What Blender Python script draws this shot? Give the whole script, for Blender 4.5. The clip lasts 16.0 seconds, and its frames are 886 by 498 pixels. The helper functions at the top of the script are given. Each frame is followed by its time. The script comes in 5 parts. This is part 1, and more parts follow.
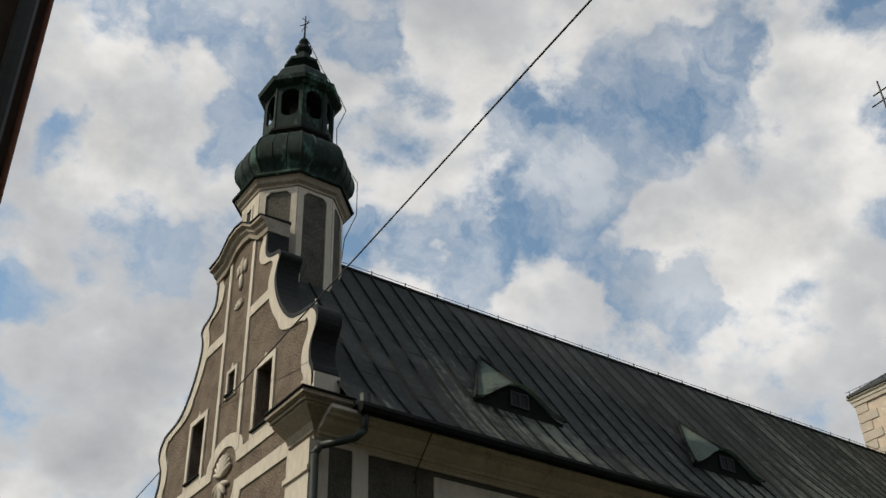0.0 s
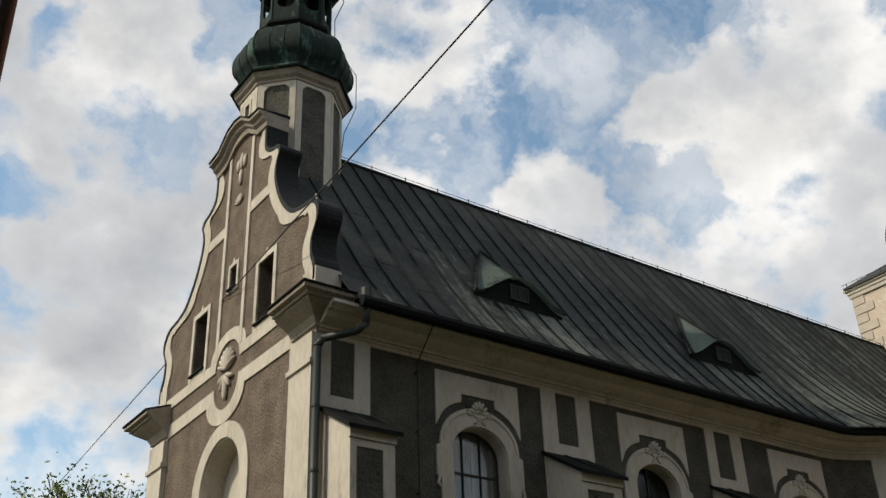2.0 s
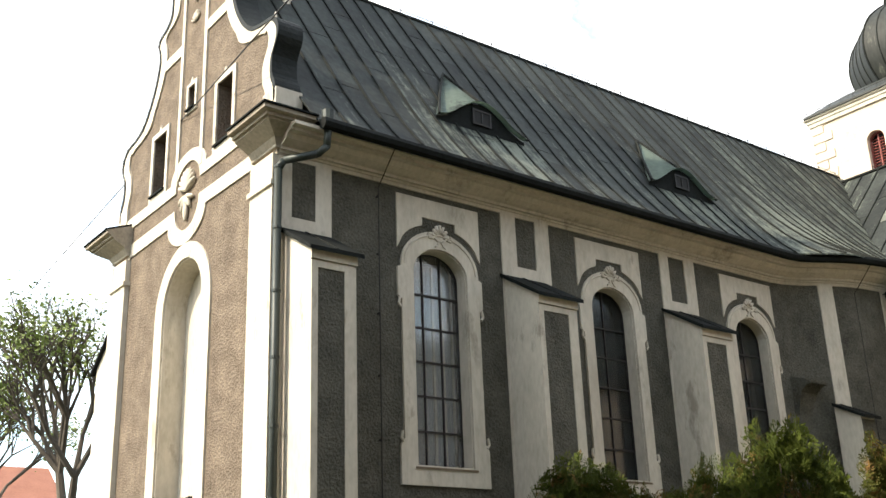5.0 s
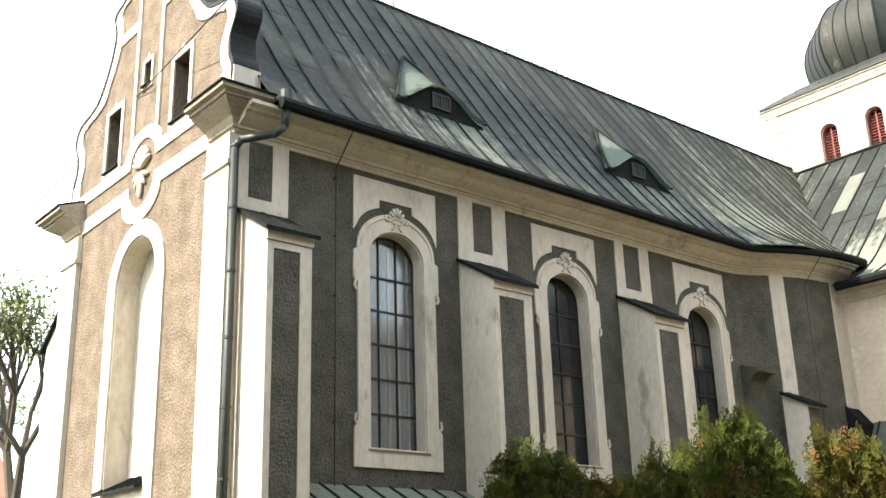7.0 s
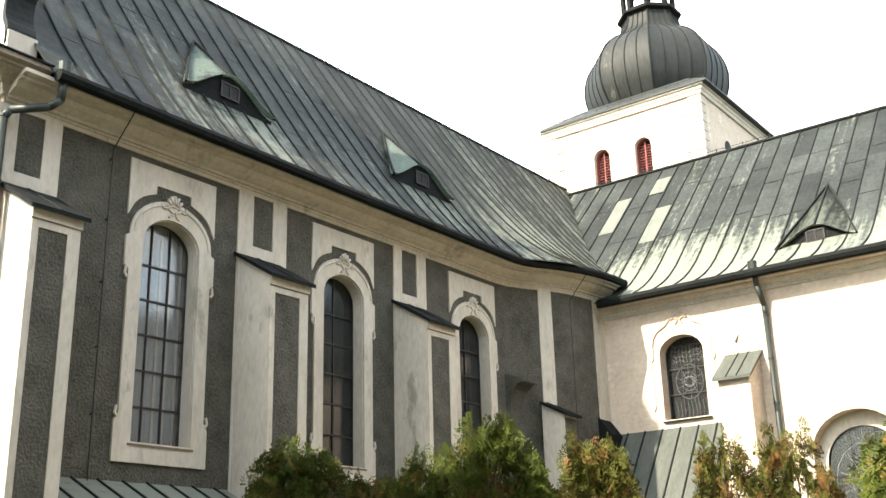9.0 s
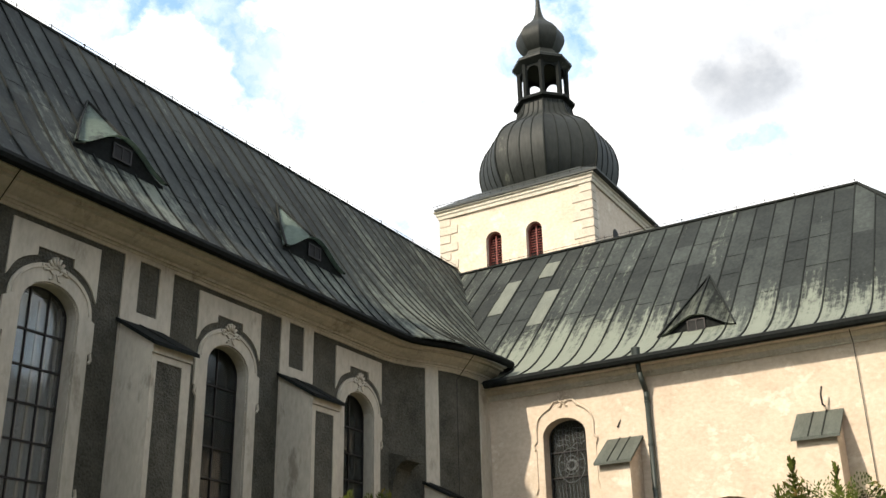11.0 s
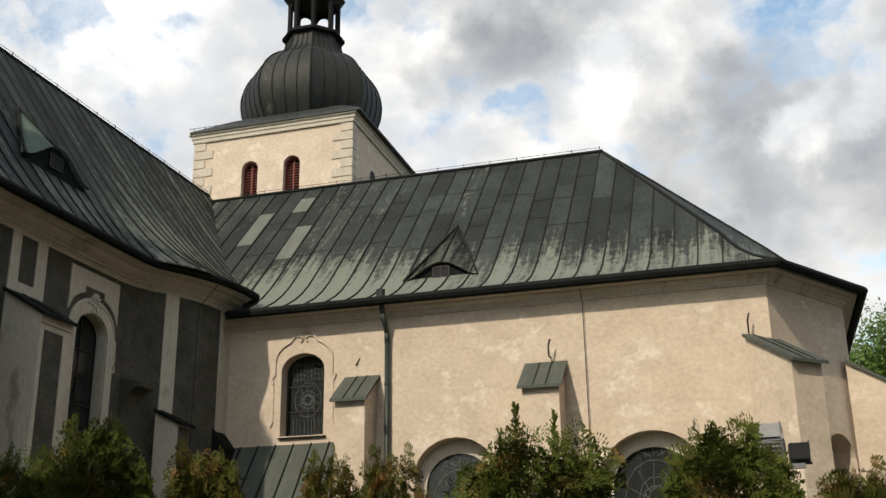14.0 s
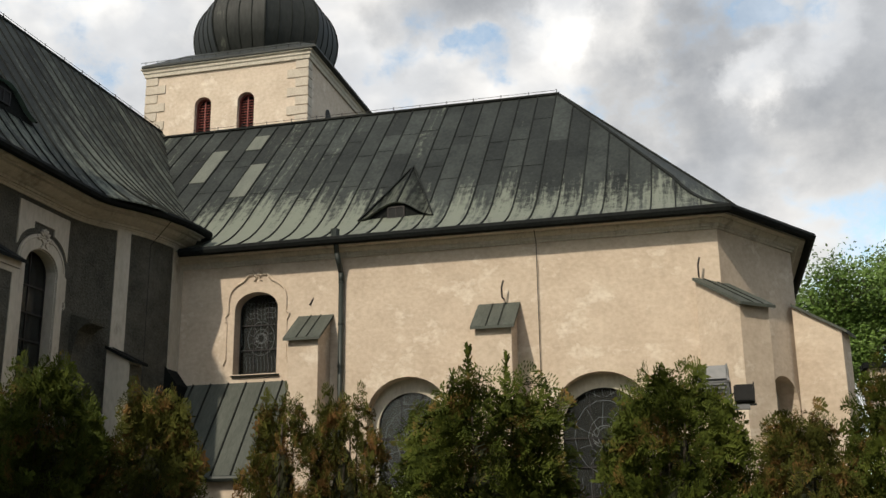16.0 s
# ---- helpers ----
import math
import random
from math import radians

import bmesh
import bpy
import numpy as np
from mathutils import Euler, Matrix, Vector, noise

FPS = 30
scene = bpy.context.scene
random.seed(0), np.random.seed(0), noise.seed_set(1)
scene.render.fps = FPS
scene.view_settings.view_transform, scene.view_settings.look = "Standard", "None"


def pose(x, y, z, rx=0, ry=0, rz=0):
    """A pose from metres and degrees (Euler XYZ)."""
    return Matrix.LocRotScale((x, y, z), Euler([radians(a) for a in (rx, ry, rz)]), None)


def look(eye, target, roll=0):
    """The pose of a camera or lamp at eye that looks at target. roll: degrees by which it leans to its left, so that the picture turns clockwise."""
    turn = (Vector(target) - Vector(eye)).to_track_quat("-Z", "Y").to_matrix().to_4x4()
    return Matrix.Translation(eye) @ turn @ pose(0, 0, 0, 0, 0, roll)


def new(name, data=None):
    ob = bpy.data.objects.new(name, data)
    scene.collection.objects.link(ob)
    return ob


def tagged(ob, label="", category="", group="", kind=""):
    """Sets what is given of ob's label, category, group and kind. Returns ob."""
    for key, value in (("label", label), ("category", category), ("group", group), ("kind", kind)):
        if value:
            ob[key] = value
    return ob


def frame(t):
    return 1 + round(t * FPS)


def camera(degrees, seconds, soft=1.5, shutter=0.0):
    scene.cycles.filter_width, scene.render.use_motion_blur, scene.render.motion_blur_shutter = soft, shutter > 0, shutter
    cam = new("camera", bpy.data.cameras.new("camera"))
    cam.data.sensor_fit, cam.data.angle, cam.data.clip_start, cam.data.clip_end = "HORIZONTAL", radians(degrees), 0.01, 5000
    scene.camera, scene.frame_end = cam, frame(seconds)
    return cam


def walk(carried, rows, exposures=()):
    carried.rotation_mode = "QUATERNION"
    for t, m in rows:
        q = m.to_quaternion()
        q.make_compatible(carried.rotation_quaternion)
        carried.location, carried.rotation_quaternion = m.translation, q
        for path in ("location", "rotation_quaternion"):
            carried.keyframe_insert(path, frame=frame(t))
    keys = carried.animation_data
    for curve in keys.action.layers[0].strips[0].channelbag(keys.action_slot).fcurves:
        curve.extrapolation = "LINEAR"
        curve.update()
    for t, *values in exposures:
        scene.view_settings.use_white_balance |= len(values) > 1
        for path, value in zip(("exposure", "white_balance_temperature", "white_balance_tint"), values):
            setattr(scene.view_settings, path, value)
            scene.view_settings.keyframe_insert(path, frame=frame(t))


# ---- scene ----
cam = camera(45.6, 16.0)
EYE = (-8.64, -16.0, 1.6)
# seconds, yaw, pitch, roll
PATH = [
    (0, -35.10, 34.86, 1.71),
    (0.5, -35.04, 33.51, 1.68),
    (1, -34.98, 31.93, 1.73),
    (1.5, -34.96, 30.69, 1.78),
    (2, -35.00, 29.13, 1.84),
    (2.5, -35.52, 27.25, 1.89),
    (3, -35.66, 24.85, 1.93),
    (3.5, -35.79, 23.02, 1.94),
    (4, -35.78, 21.57, 1.96),
    (4.2, -35.77, 21.17, 1.96),
    (6.3, -39.97, 17.89, 1.95),
    (6.5, -39.88, 18.28, 1.95),
    (7, -39.82, 18.54, 1.67),
    (7.5, -40.82, 18.57, 1.75),
    (8, -45.54, 18.36, 1.64),
    (8.5, -49.33, 18.29, 1.54),
    (9, -52.43, 18.22, 1.49),
    (9.2, -53.54, 18.18, 1.35),
    (11.3, -59.77, 22.56, 1.16),
    (11.5, -60.59, 22.49, 1.10),
    (12, -63.24, 22.32, 1.01),
    (12.5, -67.35, 22.18, 0.88),
    (13, -70.54, 22.08, 0.80),
    (13.5, -72.33, 21.16, 0.79),
    (14, -73.22, 18.56, 0.79),
    (14.5, -74.17, 17.07, 0.73),
    (15, -74.74, 15.99, 0.74),
    (15.5, -75.87, 15.17, 0.71),
    (16, -75.80, 15.31, 0.73),
]
EXPOSURES = [(0.0, -0.8), (2.0, -0.6), (2.5, -0.35), (3.5, 0.2), (4.2, 0.6), (6.5, 1.65), (8.0, 1.75), (9.2, 1.8), (11.3, 0.3), (12.5, 0.0), (14.0, -0.3), (16.0, -0.4)]
walk(cam, [(t, pose(*EYE, 90 + p, r, y)) for t, y, p, r in PATH], EXPOSURES)

# ---- light ----
SUN = Vector((-1.57, 0.5, 1.45)).normalized()
lamp = bpy.data.lights.new("sun", "SUN")
lamp.energy, lamp.angle, lamp.color = 4.6, radians(0.6), (1.0, 0.885, 0.72)
sun = new("sun", lamp)
sun.matrix_world = look(SUN * 60, (0, 0, 0))

CLOUD_SHIFT = (2.4, 0.6, 1.1)
# compass angle, height and half width of the cloud masses and of the blue gaps, in degrees
CLOUDS = [(16.4, 41.9, 2.9), (16.4, 36.8, 3.2), (19.6, 43.5, 1.3), (13.8, 28.2, 3.5), (9.7, 43.9, 2.6), (35.0, 33.4, 1.6), (41.8, 31.8, 2.2), (39.1, 39.4, 2.6), (38.9, 46.3, 2.9), (62.4, 39.9, 3.2), (60.9, 35.8, 2.9), (53.5, 37.7, 2.0), (49.4, 34.1, 2.3), (57.1, 32.4, 2.6), (54.6, 26.9, 3.2), (43.9, 31.0, 1.8), (58.5, 30.5, 3.2), (65.0, 25.0, 6.0), (80.0, 27.0, 8.0), (96.0, 20.0, 8.0), (40.0, 18.0, 9.0), (102.0, 14.0, 8.0), (91.0, 15.0, 6.0), (89.0, 33.0, 5.0)]
GAPS = [(18.1, 45.1, 1.7), (22.4, 42.3, 2.5), (12.2, 39.1, 1.7), (11.1, 30.4, 1.6), (31.5, 45.5, 1.7), (36.9, 34.5, 2.3), (45.2, 37.7, 2.9), (51.5, 41.7, 2.8), (50.5, 30.9, 2.4), (57.4, 43.0, 1.7), (42.6, 41.6, 1.5), (30.1, 35.5, 1.5), (48.2, 32.7, 1.5), (72.0, 31.2, 1.3), (78.8, 25.6, 1.2)]
GREYS = [(79.8, 32.1, 4.4), (88.4, 23.8, 3.8), (77.1, 29.4, 2.3), (91.2, 29.4, 2.6), (88.0, 21.0, 3.2), (95.8, 17.3, 4.9), (73.4, 27.0, 1.6), (91.2, 25.2, 2.0), (105.0, 24.0, 9.0)]
HEADS = [(82.9, 27.0, 1.8), (94.4, 23.3, 1.3), (98.1, 24.5, 1.4)]
world = bpy.data.worlds.new("sky")
scene.world = world
world.use_nodes = True


def build_sky():
    nt = world.node_tree
    nt.nodes.clear()
    N, L = nt.nodes.new, nt.links.new

    def maths(op, a, b, c=0.0):
        n = N("ShaderNodeMath")
        n.operation = op
        for k, v in enumerate((a, b, c)):
            if isinstance(v, (int, float)):
                n.inputs[k].default_value = v
            else:
                L(v, n.inputs[k])
        return n.outputs[0]

    def cloud_noise(vec, scale, detail, rough):
        n = N("ShaderNodeTexNoise")
        n.inputs["Scale"].default_value, n.inputs["Detail"].default_value, n.inputs["Roughness"].default_value = scale, detail, rough
        L(vec, n.inputs["Vector"])
        return n.outputs["Fac"]

    out, bg = N("ShaderNodeOutputWorld"), N("ShaderNodeBackground")
    sky = N("ShaderNodeTexSky")
    sky.sky_type, sky.sun_disc = "NISHITA", False
    sky.sun_elevation, sky.sun_rotation = math.asin(SUN.z), math.atan2(SUN.x, SUN.y)
    sky.altitude, sky.dust_density = 300, 2.0
    tc, mp, up = N("ShaderNodeTexCoord"), N("ShaderNodeMapping"), N("ShaderNodeMapping")
    mp.inputs["Location"].default_value = CLOUD_SHIFT
    mp.inputs["Scale"].default_value = (1.0, 1.0, 1.35)
    up.inputs["Location"].default_value = (CLOUD_SHIFT[0] + 0.02, CLOUD_SHIFT[1] - 0.01, CLOUD_SHIFT[2] - 0.075)
    up.inputs["Scale"].default_value = (1.0, 1.0, 1.35)
    L(tc.outputs["Generated"], mp.inputs["Vector"])
    L(tc.outputs["Generated"], up.inputs["Vector"])
    # billows: the directions are bent by a fine noise before the cloud masses are laid out
    warp = N("ShaderNodeTexNoise")
    warp.inputs["Scale"].default_value, warp.inputs["Detail"].default_value, warp.inputs["Roughness"].default_value = 8.0, 9.0, 0.6
    L(tc.outputs["Generated"], warp.inputs["Vector"])
    bent = N("ShaderNodeVectorMath")
    bent.operation = "MULTIPLY_ADD"
    L(warp.outputs["Color"], bent.inputs[0])
    bent.inputs[1].default_value = (0.15, 0.15, 0.15)
    L(tc.outputs["Generated"], bent.inputs[2])
    back = N("ShaderNodeVectorMath")
    back.operation = "SUBTRACT"
    L(bent.outputs["Vector"], back.inputs[0])
    back.inputs[1].default_value = (0.075, 0.075, 0.075)
    nrm = N("ShaderNodeVectorMath")
    nrm.operation = "NORMALIZE"
    L(back.outputs["Vector"], nrm.inputs[0])

    def masses(total, spots, amount):
        for az, el, r in spots:
            d = N("ShaderNodeVectorMath")
            d.operation = "DOT_PRODUCT"
            L(nrm.outputs["Vector"], d.inputs[0])
            d.inputs[1].default_value = (math.sin(radians(az)) * math.cos(radians(el)), math.cos(radians(az)) * math.cos(radians(el)), math.sin(radians(el)))
            m = N("ShaderNodeMapRange")
            m.interpolation_type = "SMOOTHSTEP"
            m.inputs["From Min"].default_value, m.inputs["From Max"].default_value = math.cos(radians(r * 1.55)), math.cos(radians(r * 0.35))
            m.inputs["To Max"].default_value = amount
            L(d.outputs["Value"], m.inputs["Value"])
            total = maths("ADD", m.outputs["Result"], total)
        return total

    a = maths("MULTIPLY_ADD", cloud_noise(mp.outputs["Vector"], 4.6, 12.0, 0.62), 1.35, -0.175)
    b = maths("MULTIPLY_ADD", cloud_noise(up.outputs["Vector"], 4.6, 9.0, 0.56), 1.35, -0.175)
    laid = masses(masses(0.0, CLOUDS, 0.12), GAPS, -0.15)
    laid = maths("MAXIMUM", maths("MINIMUM", laid, 0.16), -0.17)
    for vec, k in ((mp, 0), (up, 1)):
        bump = 0.0
        for scale, amount in ((13.0, 0.16), (29.0, 0.09)):
            v = N("ShaderNodeTexVoronoi")
            v.feature = "SMOOTH_F1"
            v.inputs["Scale"].default_value, v.inputs["Smoothness"].default_value = scale, 0.3
            L(vec.outputs["Vector"], v.inputs["Vector"])
            bump = maths("ADD", maths("MULTIPLY", maths("SUBTRACT", 0.42, v.outputs["Distance"]), amount), bump)
        if k:
            b = maths("ADD", b, bump)
        else:
            a = maths("ADD", a, bump)
    field = maths("ADD", a, laid)
    cover = N("ShaderNodeMapRange")
    cover.interpolation_type = "SMOOTHSTEP"
    cover.inputs["From Min"].default_value, cover.inputs["From Max"].default_value = 0.36, 0.58
    L(field, cover.inputs["Value"])
    # a thin, torn veil over the blue
    veil = maths("MULTIPLY", maths("MAXIMUM", maths("SUBTRACT", cloud_noise(nrm.outputs["Vector"], 9.0, 10.0, 0.6), 0.42), 0.0), 3.0)
    covered = maths("MAXIMUM", cover.outputs["Result"], maths("MINIMUM", veil, 0.55))
    shade = N("ShaderNodeValToRGB")
    e = shade.color_ramp.elements
    e[0].position, e[0].color = 0.36, (12.4, 12.1, 11.6, 1)
    e[1].position, e[1].color = 0.74, (7.0, 7.2, 7.5, 1)
    mid = shade.color_ramp.elements.new(0.54)
    mid.color = (8.6, 8.7, 8.8, 1)
    L(maths("ADD", b, maths("MULTIPLY", laid, 0.08)), shade.inputs["Fac"])
    # heavy grey cloud in the east, broken by lighter heads
    heavy = N("ShaderNodeMixRGB")
    heavy.inputs["Color2"].default_value = (3.0, 3.2, 3.5, 1)
    grey = maths("ADD", masses(masses(0.12, GREYS, 0.3), HEADS, -0.35), maths("MULTIPLY", maths("SUBTRACT", a, 0.5), 1.1))
    L(maths("MINIMUM", maths("MAXIMUM", grey, 0.0), 0.95), heavy.inputs["Fac"])
    L(shade.outputs["Color"], heavy.inputs["Color1"])
    tint = N("ShaderNodeMixRGB")
    tint.blend_type = "MULTIPLY"
    tint.inputs["Fac"].default_value = 1.0
    L(sky.outputs["Color"], tint.inputs["Color1"])
    tint.inputs["Color2"].default_value = (2.45, 2.6, 2.3, 1)
    mix = N("ShaderNodeMixRGB")
    L(covered, mix.inputs["Fac"])
    L(tint.outputs["Color"], mix.inputs["Color1"])
    L(heavy.outputs["Color"], mix.inputs["Color2"])
    L(mix.outputs["Color"], bg.inputs["Color"])
    bg.inputs["Strength"].default_value = 0.125
    L(bg.outputs["Background"], out.inputs["Surface"])


build_sky()


# ---- materials ----
def material(name, base, second, rough=0.85, metal=0.0, scale=1.2, fine=18.0, bump=0.15, bump_dist=0.02, spread=0.5, stretch=(1, 1, 1), third=None, third_at=0.6, spec=0.4):
    """Two tones mixed by a coarse and a fine noise, an optional third tone in patches, and relief."""
    m = bpy.data.materials.new(name)
    m.use_nodes = True
    nt = m.node_tree
    N, L = nt.nodes.new, nt.links.new
    b = nt.nodes["Principled BSDF"]
    tc, mp = N("ShaderNodeTexCoord"), N("ShaderNodeMapping")
    mp.inputs["Scale"].default_value = stretch
    L(tc.outputs["Object"], mp.inputs["Vector"])
    n1, n2 = N("ShaderNodeTexNoise"), N("ShaderNodeTexNoise")
    n1.inputs["Scale"].default_value, n1.inputs["Detail"].default_value, n1.inputs["Roughness"].default_value = scale, 8.0, 0.62
    n2.inputs["Scale"].default_value, n2.inputs["Detail"].default_value = fine, 6.0
    L(mp.outputs["Vector"], n1.inputs["Vector"])
    L(mp.outputs["Vector"], n2.inputs["Vector"])
    r = N("ShaderNodeValToRGB")
    r.color_ramp.elements[0].position, r.color_ramp.elements[1].position = 0.5 - spread / 2.5, 0.5 + spread / 2.5
    r.color_ramp.elements[0].color, r.color_ramp.elements[1].color = (*base, 1), (*second, 1)
    add = N("ShaderNodeMath")
    add.operation = "MULTIPLY_ADD"
    add.inputs[1].default_value = 0.45
    L(n2.outputs["Fac"], add.inputs[0])
    sc = N("ShaderNodeMath")
    sc.operation = "MULTIPLY"
    sc.inputs[1].default_value = 0.55
    L(n1.outputs["Fac"], sc.inputs[0])
    L(sc.outputs[0], add.inputs[2])
    L(add.outputs[0], r.inputs["Fac"])
    col = r.outputs["Color"]
    if third:
        n3, r3, mx = N("ShaderNodeTexNoise"), N("ShaderNodeValToRGB"), N("ShaderNodeMixRGB")
        n3.inputs["Scale"].default_value, n3.inputs["Detail"].default_value, n3.inputs["Roughness"].default_value = scale * 0.8, 10.0, 0.7
        L(mp.outputs["Vector"], n3.inputs["Vector"])
        r3.color_ramp.elements[0].position, r3.color_ramp.elements[1].position = third_at, third_at + 0.09
        L(n3.outputs["Fac"], r3.inputs["Fac"])
        L(r3.outputs["Color"], mx.inputs["Fac"])
        L(col, mx.inputs["Color1"])
        mx.inputs["Color2"].default_value = (*third, 1)
        col = mx.outputs["Color"]
    L(col, b.inputs["Base Color"])
    b.inputs["Roughness"].default_value, b.inputs["Metallic"].default_value = rough, metal
    b.inputs["Specular IOR Level"].default_value = spec
    bp = N("ShaderNodeBump")
    bp.inputs["Strength"].default_value, bp.inputs["Distance"].default_value = bump, bump_dist
    L(n2.outputs["Fac"], bp.inputs["Height"])
    L(bp.outputs["Normal"], b.inputs["Normal"])
    return m


ROUGHCAST = material("roughcast", (0.034, 0.032, 0.024), (0.112, 0.106, 0.084), 0.95, 0, 1.8, 19.0, 1.0, 0.05, 0.38)
FRONTCAST = material("brown_roughcast", (0.07, 0.052, 0.036), (0.19, 0.146, 0.106), 0.95, 0, 1.8, 19.0, 1.0, 0.05, 0.36)
PLASTER = material("plaster", (0.38, 0.34, 0.275), (0.56, 0.51, 0.425), 0.9, 0, 1.6, 12.0, 0.2, 0.015, 0.45, (1, 1, 0.4), third=(0.28, 0.245, 0.195), third_at=0.58)
CREAM = material("cream_plaster", (0.42, 0.338, 0.258), (0.58, 0.485, 0.385), 0.92, 0, 1.1, 7.0, 0.3, 0.025, 0.42, (1, 1, 1.3), third=(0.63, 0.555, 0.46), third_at=0.56)
QUOIN = material("quoin_stone", (0.36, 0.31, 0.25), (0.5, 0.44, 0.36), 0.9, 0, 2.0, 16.0, 0.2, 0.02)
COPPER = material("weathered_sheet", (0.015, 0.017, 0.016), (0.042, 0.046, 0.042), 0.6, 0.05, 0.8, 7.0, 0.12, 0.01, 0.6, (1, 1, 0.35), third=(0.13, 0.145, 0.115), third_at=0.6, spec=0.25)
SEAM = material("sheet_seam", (0.006, 0.007, 0.006), (0.02, 0.022, 0.02), 0.75, 0.0, 2.0, 12.0, 0.1, 0.01, spec=0.12)
GREEN = material("green_patina", (0.003, 0.006, 0.005), (0.016, 0.032, 0.025), 0.7, 0.0, 2.2, 11.0, 0.2, 0.02, 0.5, (1, 1, 0.35), third=(0.06, 0.12, 0.095), third_at=0.55, spec=0.12)
DARKSHEET = material("dark_sheet", (0.0035, 0.0042, 0.004), (0.013, 0.015, 0.014), 0.8, 0.0, 1.5, 12.0, 0.15, 0.015, spec=0.1)
COPING = material("coping_sheet", (0.004, 0.005, 0.0047), (0.016, 0.019, 0.0175), 0.6, 0.0, 2.0, 10.0, 0.35, 0.03, 0.5, (1, 5, 1), spec=0.15)
# plaster of cornices and turret ledge, with their underside shade put into the colour
SHADED_PLASTER = material("shaded_plaster", (0.17, 0.145, 0.11), (0.36, 0.31, 0.245), 0.92, 0, 2.2, 14.0, 0.25, 0.02, 0.5)
LIDSHEET = material("grey_green_lid", (0.04, 0.045, 0.039), (0.095, 0.104, 0.088), 0.65, 0.0, 1.5, 9.0, 0.1, 0.01, 0.6, (1, 3, 0.4), spec=0.2)
ONION = material("onion_sheet", (0.006, 0.007, 0.006), (0.026, 0.0285, 0.025), 0.6, 0.0, 1.2, 9.0, 0.15, 0.015, 0.55, (1, 1, 0.3), third=(0.09, 0.095, 0.075), third_at=0.59, spec=0.22)
PIPE = material("drain_metal", (0.014, 0.019, 0.017), (0.034, 0.042, 0.037), 0.5, 0.2, 3.0, 20.0, 0.05, 0.005)
IRON = material("iron", (0.02, 0.02, 0.02), (0.045, 0.04, 0.038), 0.6, 0.6, 5.0, 30.0, 0.1, 0.005)
RED = material("red_wood", (0.12, 0.028, 0.022), (0.2, 0.05, 0.04), 0.7, 0, 4.0, 25.0, 0.1, 0.005)
# near-black that paints the darkness of unlit interiors and openings
DARK = material("unlit_black", (0.012, 0.012, 0.012), (0.02, 0.02, 0.02), 0.9, 0, 2.0, 9.0, 0.05, 0.005)
GRASS = material("grass", (0.035, 0.04, 0.018), (0.065, 0.068, 0.034), 0.95, 0, 0.8, 30.0, 0.6, 0.05)
THUJA = material("thuja_leaf", (0.008, 0.018, 0.003), (0.1, 0.122, 0.018), 0.8, 0, 3.5, 24.0, 0.1, 0.01, 0.5, third=(0.17, 0.095, 0.032), third_at=0.55, spec=0.12)
BARK = material("bark", (0.05, 0.04, 0.03), (0.11, 0.09, 0.07), 0.9, 0, 3.0, 20.0, 0.5, 0.02)
LEAF = material("young_leaf", (0.11, 0.15, 0.025), (0.2, 0.25, 0.06), 0.6, 0, 1.0, 8.0, 0.1, 0.01)
CURTAIN = material("grey_curtain", (0.2, 0.21, 0.21), (0.34, 0.35, 0.345), 0.9, 0, 1.0, 6.0, 0.1, 0.01, 0.5, (6, 6, 0.2))
VERDIGRIS = material("verdigris_sheet", (0.1, 0.135, 0.115), (0.2, 0.245, 0.205), 0.65, 0.0, 1.5, 9.0, 0.1, 0.01, 0.5, (1, 1, 0.5), third=(0.05, 0.06, 0.055), third_at=0.58, spec=0.2)
RUST = material("rusty_sheet", (0.12, 0.09, 0.06), (0.2, 0.15, 0.1), 0.8, 0.2, 3.0, 20.0, 0.1, 0.01)
LEAD = material("lead_came", (0.13, 0.135, 0.135), (0.22, 0.225, 0.22), 0.6, 0.2, 6.0, 30.0, 0.05, 0.005)
DARKWALL = material("dark_house_wall", (0.05, 0.035, 0.028), (0.085, 0.06, 0.048), 0.9, 0, 0.8, 9.0, 0.3, 0.02)
# plain grey of the two added, unseen light-blocking walls
GREYWALL = material("blocker_wall", (0.09, 0.085, 0.075), (0.15, 0.14, 0.12), 0.9, 0, 0.6, 9.0, 0.2, 0.02)
TILE = material("red_tile", (0.2, 0.08, 0.05), (0.3, 0.13, 0.085), 0.85, 0, 1.0, 12.0, 0.4, 0.03)
TREELEAF = material("tree_leaf", (0.06, 0.12, 0.015), (0.13, 0.2, 0.035), 0.6, 0, 0.6, 5.0, 0.1, 0.01)
GREYLAMP = material("grey_lamp_metal", (0.14, 0.145, 0.15), (0.2, 0.205, 0.21), 0.5, 0.2, 3.0, 20.0, 0.03, 0.003)
BLACKLAMP = material("black_lamp_metal", (0.015, 0.015, 0.015), (0.03, 0.03, 0.03), 0.5, 0.2, 3.0, 20.0, 0.03, 0.003)


